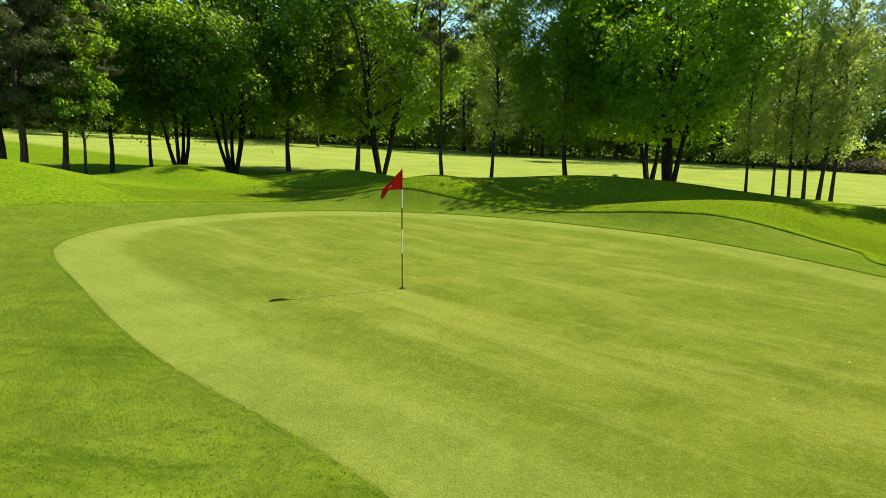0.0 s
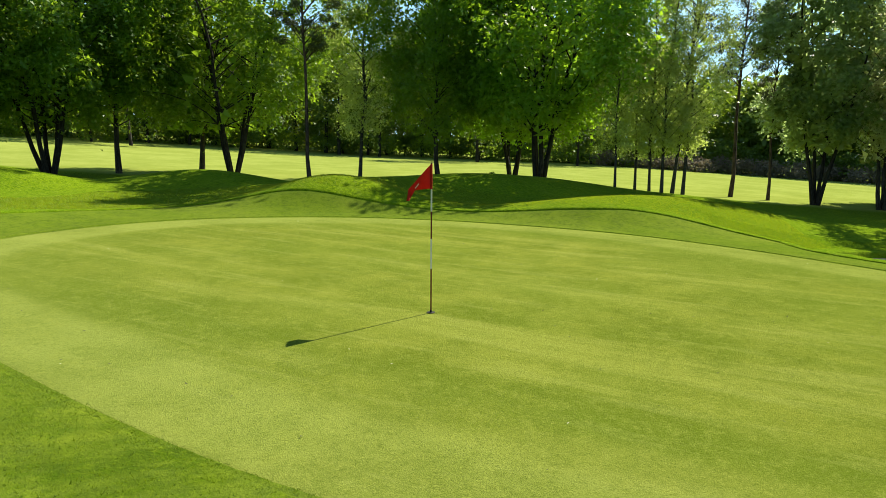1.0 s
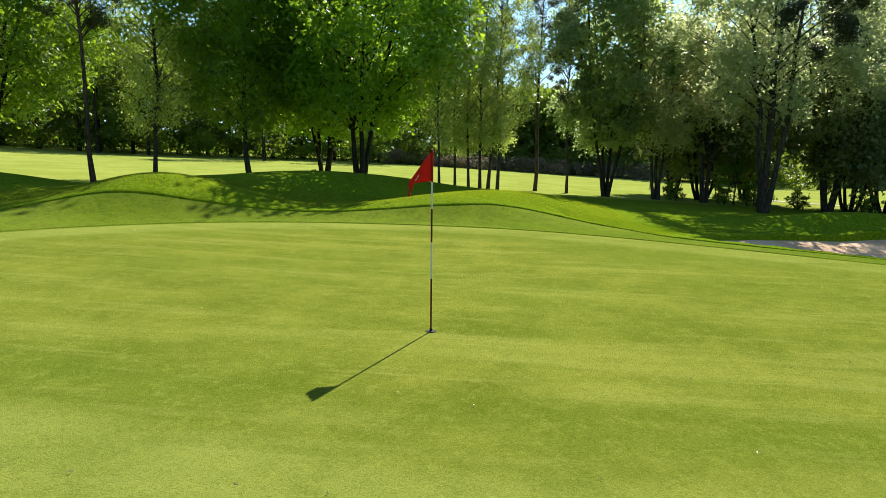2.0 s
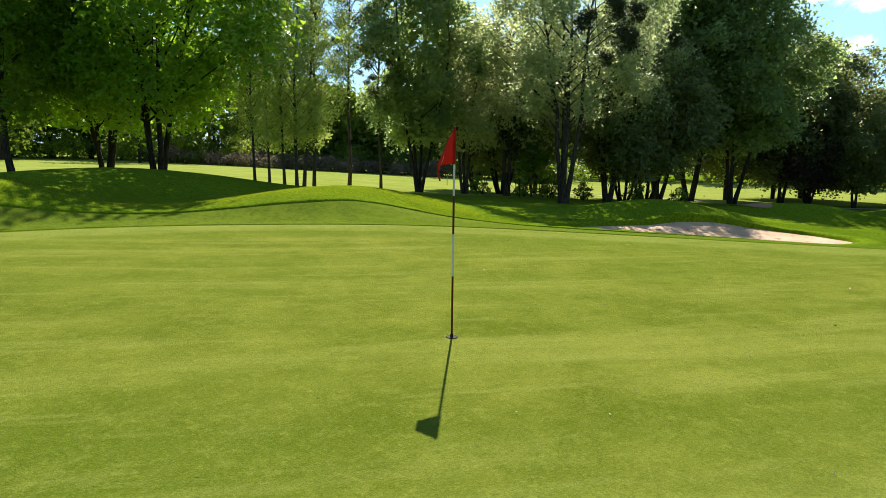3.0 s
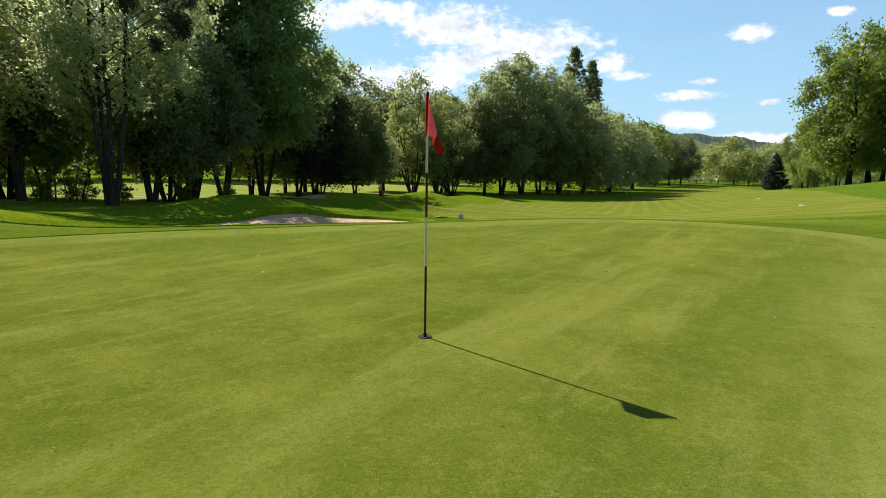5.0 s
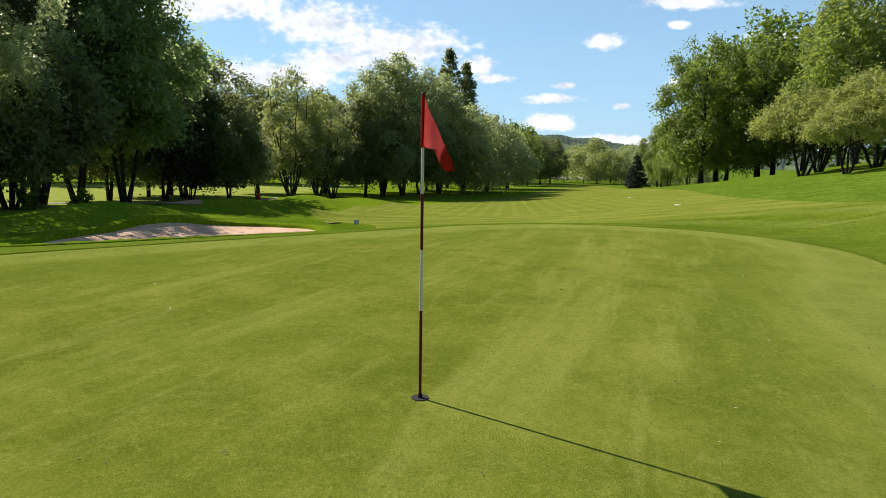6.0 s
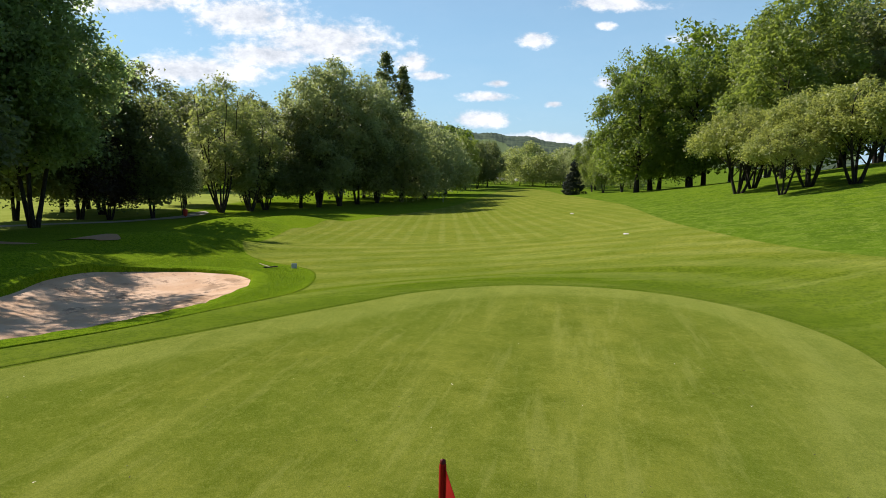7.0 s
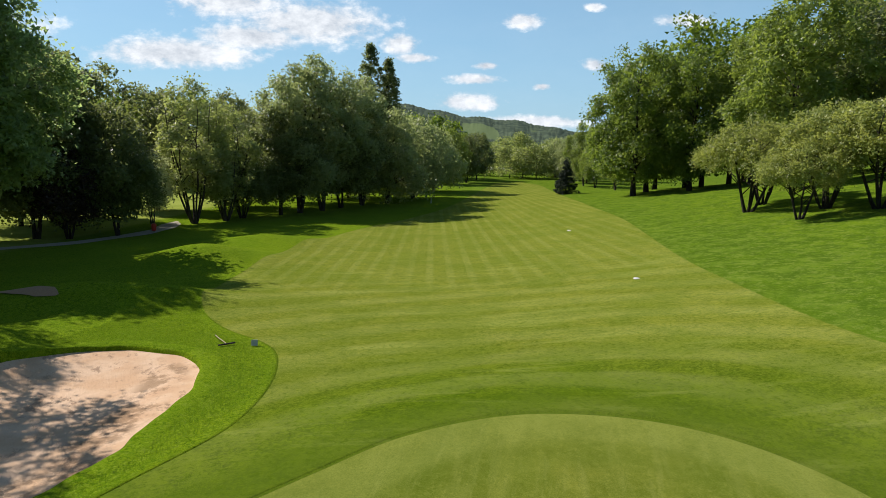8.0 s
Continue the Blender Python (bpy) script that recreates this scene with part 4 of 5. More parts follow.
def plant(kind, x, y, scale=1.0, turn=0.0, group="", label=""):
    """Stands a tree of that kind on the land; the first is the model itself, the rest are copies."""
    z = float(height(np.array([x]), np.array([y]))[0]) - 0.04
    m = Matrix.Translation((x, y, z)) @ pose(0, 0, 0, 0, 0, turn) @ Matrix.Scale(scale, 4)
    if kind not in PROTOTYPES:
        PROTOTYPES[kind] = make_tree(**KINDS[kind])
        ob = PROTOTYPES[kind]
        ob.matrix_basis = m
    else:
        src = PROTOTYPES[kind]
        keep = src.matrix_basis.copy()
        src.matrix_basis = Matrix()
        ob = copy_thing(src, m)
        src.matrix_basis = keep
    if group:
        ob["group"] = group
    if label:
        ob["label"] = label
    return ob


KINDS = {
    "maple": dict(name="maple_tree", seed=3, H=17, R=4.4, base=0.13, form="oval", girth=0.15, clumps=400, per=92, boughs=51, bough=0.3, core=300, leaf=(0.199, 0.164), bark=BARK, foliage=LEAF_FRESH,
                  label="tall leafy maple with fresh green foliage and one trunk"),
    "maple_b": dict(name="maple_tree", seed=8, H=16, R=4.0, base=0.15, form="oval", girth=0.13, clumps=360, per=92, boughs=47, bough=0.3, core=280, leaf=(0.199, 0.164), bark=BARK,
                    foliage=LEAF_FRESH, label="leafy maple with a straight grey-brown trunk"),
    "clump": dict(name="maple_clump", seed=5, H=17, R=5.4, base=0.12, form="oval", stems=5, spread=2.6, girth=0.15, clumps=440, per=92, boughs=64, bough=0.26, core=420, leaf=(0.199, 0.164),
                  bark=BARK_DARK, foliage=LEAF_FRESH, label="multi-stemmed maple with several dark leaning trunks"),
    "clump_c": dict(name="maple_clump", seed=15, H=17, R=5.4, base=0.12, form="oval", stems=4, spread=2.3, girth=0.17, clumps=480, per=92, boughs=68, bough=0.26, core=400, leaf=(0.230, 0.188),
                  bark=BARK_DARK, foliage=LEAF_MAPLE, label="broad dense maple with deep green leaves and leaning trunks"),
    "clump_b": dict(name="maple_clump", seed=12, H=16, R=4.8, base=0.13, form="oval", stems=4, spread=2.0, girth=0.15, clumps=400, per=92, boughs=55, bough=0.26, core=360, leaf=(0.199, 0.164),
                    bark=BARK_DARK, foliage=LEAF_FRESH, label="maple with three dark stems rising from one foot"),
    "young": dict(name="young_tree", seed=21, H=8.5, R=1.5, base=0.28, form="oval", girth=0.065, clumps=80, per=90, clump=0.55, leaf=(0.17, 0.14), bark=BARK,
                  foliage=LEAF_FRESH, label="young slender tree with a thin trunk"),
    "birch": dict(name="birch_tree", seed=31, H=16, R=2.3, base=0.14, form="birch", girth=0.09, clumps=190, per=80, boughs=70, bough=0.24, core=0, leaf=(0.12, 0.095), hang=0.75,
                  bark=BARK_BIRCH, foliage=LEAF_BIRCH, lumpy=0.5, label="slender birch with hanging twigs and small leaves"),
    "birch_b": dict(name="birch_tree", seed=34, H=13, R=1.8, base=0.16, form="birch", girth=0.075, clumps=130, per=70, boughs=55, bough=0.25, core=0, leaf=(0.12, 0.095), hang=0.75,
                    bark=BARK_BIRCH, foliage=LEAF_BIRCH, lumpy=0.5, label="thin birch with a mottled pale trunk"),
    "pine": dict(name="pine_tree", seed=41, H=15, R=3.5, base=0.22, form="pine", girth=0.17, clumps=220, per=210, clump=0.55, leaf=(0.26, 0.05),
                 bark=BARK_PINE, foliage=NEEDLE_PINE, label="Scots pine with reddish bark and dark blue-green needles"),
    "tall_pine": dict(name="pine_tree", seed=44, H=17, R=2.1, base=0.42, form="pine", girth=0.105, clumps=64, per=150, clump=0.5, leaf=(0.26, 0.05),
                      bark=BARK_PINE, foliage=NEEDLE_PINE, label="tall pine with a bare lower trunk and a thin crown"),
    "dark": dict(name="lime_tree", seed=52, H=18, R=5.0, base=0.17, form="oval", stems=4, spread=2.2, girth=0.20, clumps=340, per=100, boughs=44, bough=0.30, core=2200, leaf=(0.270, 0.222),
                 bark=BARK_DARK, foliage=LEAF_MID, label="big dense lime tree with dark stems"),
    "slim": dict(name="lime_tree", seed=59, H=16, R=3.3, base=0.17, form="oval", stems=4, spread=1.5, girth=0.14, clumps=240, per=100, boughs=39, bough=0.30, core=1500, leaf=(0.240, 0.192),
                 bark=BARK_DARK, foliage=LEAF_MID, label="upright dark lime tree forking into four stems low down"),
    "dark_b": dict(name="lime_tree", seed=57, H=17, R=4.4, base=0.18, form="oval", stems=3, spread=1.7, girth=0.20, clumps=300, per=100, boughs=41, bough=0.30, core=2000, leaf=(0.270, 0.222),
                   bark=BARK_DARK, foliage=LEAF_MID, label="dense dark green lime tree with three leaning stems"),
    "silver": dict(name="poplar_tree", seed=61, H=19, R=4.6, base=0.25, form="oval", stems=4, spread=1.8, girth=0.24, clumps=270, per=90, boughs=51, bough=0.24, core=120,
                   leaf=(0.216, 0.174), bark=BARK, foliage=LEAF_POPLAR, label="tall open poplar with light silvery green leaves"),
    "pale": dict(name="whitebeam_tree", seed=66, H=12, R=3.3, base=0.22, form="oval", stems=3, spread=0.9, girth=0.15, clumps=190, per=90, boughs=42, bough=0.28, core=120,
                 leaf=(0.190, 0.157), bark=BARK, foliage=LEAF_SILVER, label="middle-sized whitebeam with pale grey-green leaves"),
    "low": dict(name="thorn_tree", seed=71, H=8, R=3.2, base=0.14, form="dome", stems=5, spread=1.7, girth=0.11, clumps=170, per=95, boughs=34, bough=0.3, core=300, leaf=(0.240, 0.192),
                bark=BARK_DARK, foliage=LEAF_DARK, label="low spreading thorn tree with many thin stems"),
    "hawthorn": dict(name="hawthorn_tree", seed=77, H=6.8, R=3.3, base=0.36, form="dome", stems=5, spread=1.9, girth=0.15, clumps=200, per=100, boughs=46, bough=0.22, core=0,
                     leaf=(0.17, 0.13), bark=BARK_DARK, foliage=LEAF_OLIVE, label="wide low hawthorn with olive green foliage and crooked stems"),
    "oak": dict(name="oak_tree", seed=83, H=20, R=6.0, base=0.07, form="oval", girth=0.34, clumps=300, per=105, boughs=60, bough=0.25, core=900, leaf=(0.336, 0.264), bark=BARK_DARK,
                foliage=LEAF_OAK, label="large oak with a heavy rounded crown"),
    "ash": dict(name="ash_tree", seed=88, H=18, R=4.6, base=0.12, form="oval", stems=2, spread=1.0, girth=0.22, clumps=300, per=100, boughs=53, bough=0.26, core=500, leaf=(0.300, 0.228), bark=BARK,
                foliage=LEAF_ASH, label="ash tree with light green feathery foliage"),
    "far_lime": dict(name="lime_tree", seed=54, H=17, R=5.2, base=0.10, form="oval", stems=2, spread=1.0, girth=0.24, clumps=240, per=90, boughs=51, bough=0.27, core=1500, leaf=(0.348, 0.276),
                     bark=BARK_DARK, foliage=LEAF_DARK, label="dense dark green lime tree beside the fairway"),
    "far_poplar": dict(name="poplar_tree", seed=63, H=18, R=4.8, base=0.09, form="oval", stems=5, spread=1.7, girth=0.20, lumpy=0.6, clumps=260, per=95, boughs=46, bough=0.27, core=1200, leaf=(0.312, 0.240),
                       bark=BARK, foliage=LEAF_GREY, label="grey-green poplar with several stems beside the fairway"),
    "aspen": dict(name="aspen_tree", seed=91, H=16, R=4.4, base=0.16, form="dome", stems=8, spread=3.0, girth=0.16, clumps=190, per=72, boughs=60, bough=0.22, core=150, leaf=(0.324, 0.252),
                 bark=BARK, foliage=LEAF_ASPEN, rise=0.86, label="thin open aspen with many pale stems beside the fairway"),
    "willow": dict(name="willow_tree", seed=93, H=14, R=5.0, base=0.06, form="dome", stems=2, spread=1.0, girth=0.3, clumps=190, per=72, boughs=51, bough=0.28, core=500, leaf=(0.456, 0.264), hang=0.6,
                   bark=BARK, foliage=LEAF_GREY, label="grey-green willow with hanging foliage down to the grass"),
    "purple": dict(name="plum_tree", seed=97, H=9, R=3.0, base=0.15, form="dome", stems=5, spread=1.6, girth=0.12, clumps=120, per=90, boughs=34, bough=0.3, core=200, leaf=(0.288, 0.228),
                   bark=BARK_DARK, foliage=LEAF_PURPLE, label="small purple-leaved plum tree with spreading thin stems"),
    "lombardy": dict(name="lombardy_poplar", seed=101, H=26, R=6.2, base=0.05, form="column", girth=0.3, clumps=420, per=34, clump=0.62, leaf=(0.36, 0.27),
                     bark=BARK, foliage=LEAF_DARK, label="tall narrow Lombardy poplar", lumpy=0.15),
    "spruce": dict(name="spruce_tree", seed=107, H=6.0, R=2.15, base=0.03, form="cone", girth=0.13, clumps=220, per=90, clump=0.38, leaf=(0.24, 0.07),
                   bark=BARK_DARK, foliage=NEEDLE_SPRUCE, label="small dark cone-shaped spruce", lumpy=0.1),
}

BACK = [("pine", -23.4, 32.3, 1.05), ("pine", -20.6, 29.8, 0.95), ("pine", -19.6, 31.4, 0.85), ("young", -18.2, 30.8, 1.00), ("maple_b", -19.7, 35.9, 0.91),
        ("young", -19.1, 39.5, 1.40), ("clump_b", -16.9, 38.6, 1.01), ("clump", -14.0, 39.6, 1.01), ("maple_b", -11.5, 43.4, 1.06), ("maple", -7.2, 46.3, 1.01),
        ("clump", -5.1, 43.6, 1.06), ("tall_pine", -0.8, 38.7, 1.00), ("birch", 2.3, 40.8, 1.08), ("maple_b", 6.9, 39.3, 1.01), ("clump_c", 13.2, 43.2, 1.06),
        ("clump_c", 12.4, 36.9, 1.14), ("birch_b", 15.0, 32.8, 0.80)]
for i, (kind, x, y, s) in enumerate(BACK):
    plant(kind, x, y, s, 47 * i, "trees behind the green")
EAST = [("birch_b", 17.0, 34.0, 0.85), ("birch_b", 17.6, 33.5, 0.9), ("birch_b", 18.2, 33.2, 1.0), ("birch", 19.3, 33.8, 1.0), ("birch_b", 19.8, 33.5, 1.1),
        ("tall_pine", 24.0, 34.6, 1.0), ("tall_pine", 25.6, 33.3, 0.80), ("slim", 27.2, 31.4, 1.0), ("dark", 37.2, 33.2, 0.72), ("dark_b", 40.8, 29.6, 0.80), ("pale", 30.0, 29.6, 0.98), ("pale", 32.5, 27.7, 1.12),
        ("young", 34.0, 26.6, 0.7), ("silver", 28.9, 22.1, 0.92), ("silver", 36.0, 21.8, 0.86), ("low", 37.6, 21.2, 1.2), ("dark", 47.4, 21.4, 1.08),
        ("dark", 50.0, 19.4, 1.20), ("dark_b", 50.6, 16.2, 1.17), ("low", 42.5, 21.0, 1.5), ("low", 35.0, 29.5, 1.3)]
for i, (kind, x, y, s) in enumerate(EAST):
    plant(kind, x, y, s, 61 * i + 20, "trees beside the bunker")
FAIRWAY_LEFT = [("far_lime", 72.6, 15.4, 1.0), ("far_lime", 68.0, 11.7, 1.0), ("far_lime", 79.0, 13.0, 1.05), ("far_lime", 60.6, 13.5, 0.88), ("far_lime", 60.0, 18.2, 0.92), ("purple", 59.5, 11.2, 0.8),
                ("far_lime", 60.5, 7.6, 0.66), ("pale", 65.5, 4.4, 0.62), ("aspen", 69.0, 0.2, 0.92), ("aspen", 70.5, -3.2, 0.78), ("low", 73.0, -5.5, 1.1),
                ("far_lime", 75.0, -10.4, 0.8), ("far_poplar", 76.5, -13.2, 0.98), ("far_poplar", 78.5, -16.8, 1.06), ("far_lime", 81.5, -20.5, 1.0), ("far_poplar", 84.0, -24.5, 0.98),
                ("willow", 86.0, -29.5, 1.05), ("willow", 92.5, -37.0, 1.0), ("willow", 107, -49, 0.95), ("ash", 126, -65, 0.7), ("far_lime", 132, -72, 0.7),
                ("far_lime", 143, -82, 0.75), ("far_lime", 86.0, 2.0, 0.9), ("far_lime", 88.0, -8.0, 0.9), ("ash", 92.0, -18.0, 0.95), ("willow", 98.0, -28.0, 1.05)]
for i, (kind, x, y, s) in enumerate(FAIRWAY_LEFT):
    plant(kind, x, y, s, 83 * i + 10, "trees along the fairway")
for i, (x, y, s) in enumerate([(111.5, -37.8, 1.04), (111.0, -41.7, 0.95), (113.0, -42.6, 0.84)]):
    plant("lombardy", x, y, s, 70 * i, "poplars over the tree line")
SLOPE = [("hawthorn", 29.3, -32.3, 1.0), ("hawthorn", 23.4, -28.8, 0.72), ("hawthorn", 24.0, -32.7, 1.02), ("hawthorn", 20.4, -32.0, 1.0), ("hawthorn", 30.5, -35.8, 0.9),
         ("hawthorn", 16.0, -33.5, 1.0)]
for i, (kind, x, y, s) in enumerate(SLOPE):
    plant(kind, x, y, s, 57 * i, "hawthorns on the slope")
RIGHT = [("oak", 57.6, -50.5, 0.92), ("oak", 62.3, -58.0, 0.95), ("oak", 52.0, -54.0, 0.84), ("oak", 68.0, -66.0, 0.9), ("ash", 47.0, -58.0, 1.0), ("ash", 43.0, -56.0, 0.95),
         ("ash", 34.5, -46.0, 1.0), ("oak", 38.0, -62.0, 0.95), ("far_lime", 31.0, -55.0, 1.0), ("ash", 27.0, -58.0, 1.05), ("oak", 22.0, -62.0, 1.0), ("far_lime", 16.0, -56.0, 1.0),
         ("ash", 112, -92, 0.80), ("ash", 104, -88, 0.75), ("willow", 122, -102, 0.9), ("willow", 135, -108, 0.9), ("ash", 90, -80, 0.80), ("ash", 82, -72, 0.72), ("willow", 150, -115, 0.9)]
for i, (kind, x, y, s) in enumerate(RIGHT):
    plant(kind, x, y, s, 71 * i + 5, "trees up the slope")
plant("spruce", 79.4, -58.3, 1.0, 0)


# ---- far woods, hedges and the hill: too many trees to count ----
def far_wood(name, label, spots, foliage, leaf, per, clump_size, seed):
    """Many distant trees in one mesh pair: trunks and crowns."""
    rng = np.random.default_rng(seed)
    C, S, tubes = [], [], []
    for x, y, H, R in spots:
        z = float(height(np.array([x]), np.array([y]))[0])
        k = int(26 + 2.2 * H)
        q, a = rng.beta(1.2, 1.1, k), rng.uniform(0, 6.28, k)
        rho = R * envelope("oval", q) * (1 + 0.3 * np.sin(3 * a + 7 * q)) * np.sqrt(rng.uniform(0.25, 1, k))
        C.append(np.stack([x + rho * np.cos(a), y + rho * np.sin(a), z + H * (0.10 + 0.90 * q)], 1))
        S.append(clump_size * rng.uniform(0.7, 1.35, (k, 1)) * np.array([1, 1, 0.7]))
        t = np.linspace(0, 1, 4)
        tubes.append(tube(np.stack([x + t * rng.normal(0, 0.5), y + t * rng.normal(0, 0.5), z - 0.3 + 0.7 * H * t], 1), 0.018 * H * (1 - 0.8 * t), 5))
    thing = new(name)
    tagged(thing, label, "woodland", kind="stuff")
    if spots[0][2] > 5:
        v, f = join(tubes)
        part("trunks", mesh_of("trunks", v, f, BARK_DARK, True), BARK_DARK, thing)
    v, f = leaves(rng, np.vstack(C), np.vstack(S), per, leaf, leaf * 0.7, 0.5)
    part("crowns", mesh_of("crowns", v, f, foliage), foliage, thing)
    return thing


def arc(seed, h0, h1, r0, r1, count, H, R):
    rng = np.random.default_rng(seed)
    out = []
    for i in range(count):
        a = radians(h0 + (h1 - h0) * (i + rng.uniform(-0.4, 0.4)) / count)
        r = rng.uniform(r0, r1)
        out.append((r * math.sin(a), 10 + r * math.cos(a), H * rng.uniform(0.75, 1.2), R * rng.uniform(0.8, 1.25)))
    return out


far_wood("far_wood", "green woodland edge beyond the mown field", arc(1, -48, 37, 92, 100, 35, 17, 4.8), LEAF_FAR, 0.62, 48, 1.8, 201)
far_wood("far_wood", "green woodland beyond the mown field", arc(2, -52, 37, 104, 122, 40, 20, 5.8), LEAF_FAR, 1.0, 32, 2.4, 202)
far_wood("far_wood", "lower woodland beyond the mown field", arc(11, 38, 66, 98, 112, 20, 13.0, 5.0), LEAF_FAR, 1.0, 32, 2.2, 211)
far_wood("far_wood", "dark woodland edge far behind the trees", arc(3, 40, 100, 125, 150, 34, 17, 5.0), LEAF_FAR, 1.05, 30, 2.4, 203)
far_wood("far_wood", "woodland up the slope behind the hawthorns", arc(4, 140, 185, 82, 112, 26, 19, 5.2), LEAF_FAR, 0.7, 32, 1.9, 204)
far_wood("far_wood", "woodland closing the far end of the fairway", arc(5, 112, 132, 250, 320, 26, 10, 5.0), LEAF_FAR, 1.0, 36, 2.4, 205)
far_wood("far_wood", "light green trees along the far fairway", arc(6, 124, 137, 175, 240, 16, 11, 4.5), LEAF_ASPEN, 0.55, 80, 1.9, 206)
far_wood("far_wood", "trees along the far fairway", arc(7, 113, 120.5, 150, 240, 18, 14, 5.0), LEAF_FAR, 0.9, 40, 2.1, 207)
far_wood("hedge", "sunlit yellow-green bushes at the wood's edge", arc(8, -40, 40, 88, 94, 24, 3.4, 2.0), LEAF_YELLOW, 0.30, 30, 0.9, 208)
far_wood("dry_brush", "pale brown dry brush and leaf litter at the wood's edge", arc(10, 30, 56, 88, 94, 34, 2.0, 1.8), LEAF_DRY, 0.30, 22, 0.8, 210)
far_wood("far_wood", "loose trees standing out from the wood into the mown field", arc(12, -34, 34, 78, 88, 9, 14, 4.2), LEAF_FAR, 0.42, 70, 1.5, 212)
far_wood("hedge", "dark undergrowth at the wood's edge", arc(9, -50, 70, 93, 102, 80, 3.6, 3.0), LEAF_FAR, 0.5, 18, 1.3, 209)


def build_hill():
    rng = np.random.default_rng(11)
    n, m = 480, 36
    a = np.linspace(radians(96), radians(152), n)
    r = np.linspace(900, 2100, m)
    A, Rr = np.meshgrid(a, r, indexing="ij")
    X, Y = Rr * np.sin(A), 10 + Rr * np.cos(A)
    t = (np.degrees(A) - 116.3) / 6.5
    ridge = 46 + 48 * np.exp(-0.5 * t * t) + 5 * np.sin(np.degrees(A) * 0.55 + 1) + 2 * np.sin(np.degrees(A) * 1.9)
    prof = smooth(900, 1450, Rr) * (1 - 0.3 * smooth(1450, 2100, Rr))
    meadow = smooth(0.56, 0.68, 0.5 + 0.5 * np.sin(np.degrees(A) * 0.8 + 1.2 + 0.002 * Rr) * np.sin(Rr * 0.017 + 0.6 + 0.3 * np.degrees(A))) * smooth(1400, 1150, Rr) * smooth(113, 116, np.degrees(A))
    crowns = rng.uniform(0, 1, X.shape) * 3.6 * (1 - meadow) * smooth(950, 1200, Rr)
    Z = -16 + ridge * prof + crowns
    i, j = np.meshgrid(np.arange(n - 1), np.arange(m - 1), indexing="ij")
    f = np.stack([i * m + j, i * m + j + 1, (i + 1) * m + j + 1, (i + 1) * m + j], -1).reshape(-1, 4)
    me = mesh_of("hill", np.stack([X, Y, Z], -1).reshape(-1, 3), f, HILL, True, {"meadow": meadow})
    tagged(new("hill", me), "distant wooded hill with pale meadows under the sky", "hill", kind="structure")


build_hill()


# ---- grass edges: blades too many to count ----
GRASS_BLADE = leaf_material("grass_blades", (0.098, 0.158, 0.0042), (0.210, 0.266, 0.0112), (0.350, 0.434, 0.0154), 0.50, 0.6)


EDGE_BLADE = leaf_material("edge_blades", (0.032, 0.070, 0.0028), (0.073, 0.130, 0.0063), (0.112, 0.189, 0.0084), 0.40, 0.6)


COLLAR_BLADE = leaf_material("collar_blades", (0.084, 0.140, 0.0028), (0.147, 0.210, 0.0070), (0.238, 0.336, 0.0105), 0.45, 0.7)
APRON_BLADE = leaf_material("apron_blades", (0.062, 0.112, 0.0025), (0.140, 0.200, 0.0070), (0.210, 0.300, 0.0090), 0.45, 0.7)
DEEP_BLADE = leaf_material("deep_grass_blades", (0.052, 0.115, 0.0028), (0.119, 0.203, 0.0070), (0.196, 0.322, 0.0105), 0.50, 0.7)


def blades(name, label, u, v, tall, wide, seed, mat, lift=0.0):
    """Single-triangle blades standing at the given places."""
    rng = np.random.default_rng(seed)
    x, y = to_xy(np.asarray(u), np.asarray(v))
    z = height(x, y) + lift
    n = len(x)
    a = rng.uniform(0, 6.28, n)
    w = wide * rng.uniform(0.6, 1.3, n) * 0.5
    h = tall * rng.uniform(0.45, 1.25, n)
    lean = rng.normal(0, 0.45, (n, 2)) * h[:, None]
    P = np.stack([x, y, z], 1)
    d = np.stack([np.cos(a) * w, np.sin(a) * w, 0 * w - 0.004], 1)
    V = np.stack([P - d, P + d, P + np.stack([lean[:, 0], lean[:, 1], h], 1)], 1).reshape(-1, 3)
    F = np.arange(3 * n).reshape(-1, 3)
    return tagged(new(name, mesh_of(name, V, F, mat)), label, "grass", kind="stuff")


def along_outline(poly, per_metre, lo, hi, seed, keep=None):
    """Random places beside an outline, lo to hi metres outside it."""
    rng = np.random.default_rng(seed)
    nxt = np.roll(poly, -1, 0)
    seg = np.linalg.norm(nxt - poly, axis=1)
    use = np.ones(len(poly), bool) if keep is None else keep(poly[:, 0], poly[:, 1])
    n = (seg * per_metre * use).astype(int)
    i = np.repeat(np.arange(len(poly)), n)
    t = rng.uniform(0, 1, len(i))[:, None]
    d = (nxt - poly)[i] / seg[i][:, None]
    area = np.sum(poly[:, 0] * nxt[:, 1] - nxt[:, 0] * poly[:, 1])
    out = np.stack([d[:, 1], -d[:, 0]], 1) * (1 if area > 0 else -1)
    p = poly[i] + t * (nxt - poly)[i] + out * rng.uniform(lo, hi, len(i))[:, None]
    return p[:, 0], p[:, 1]


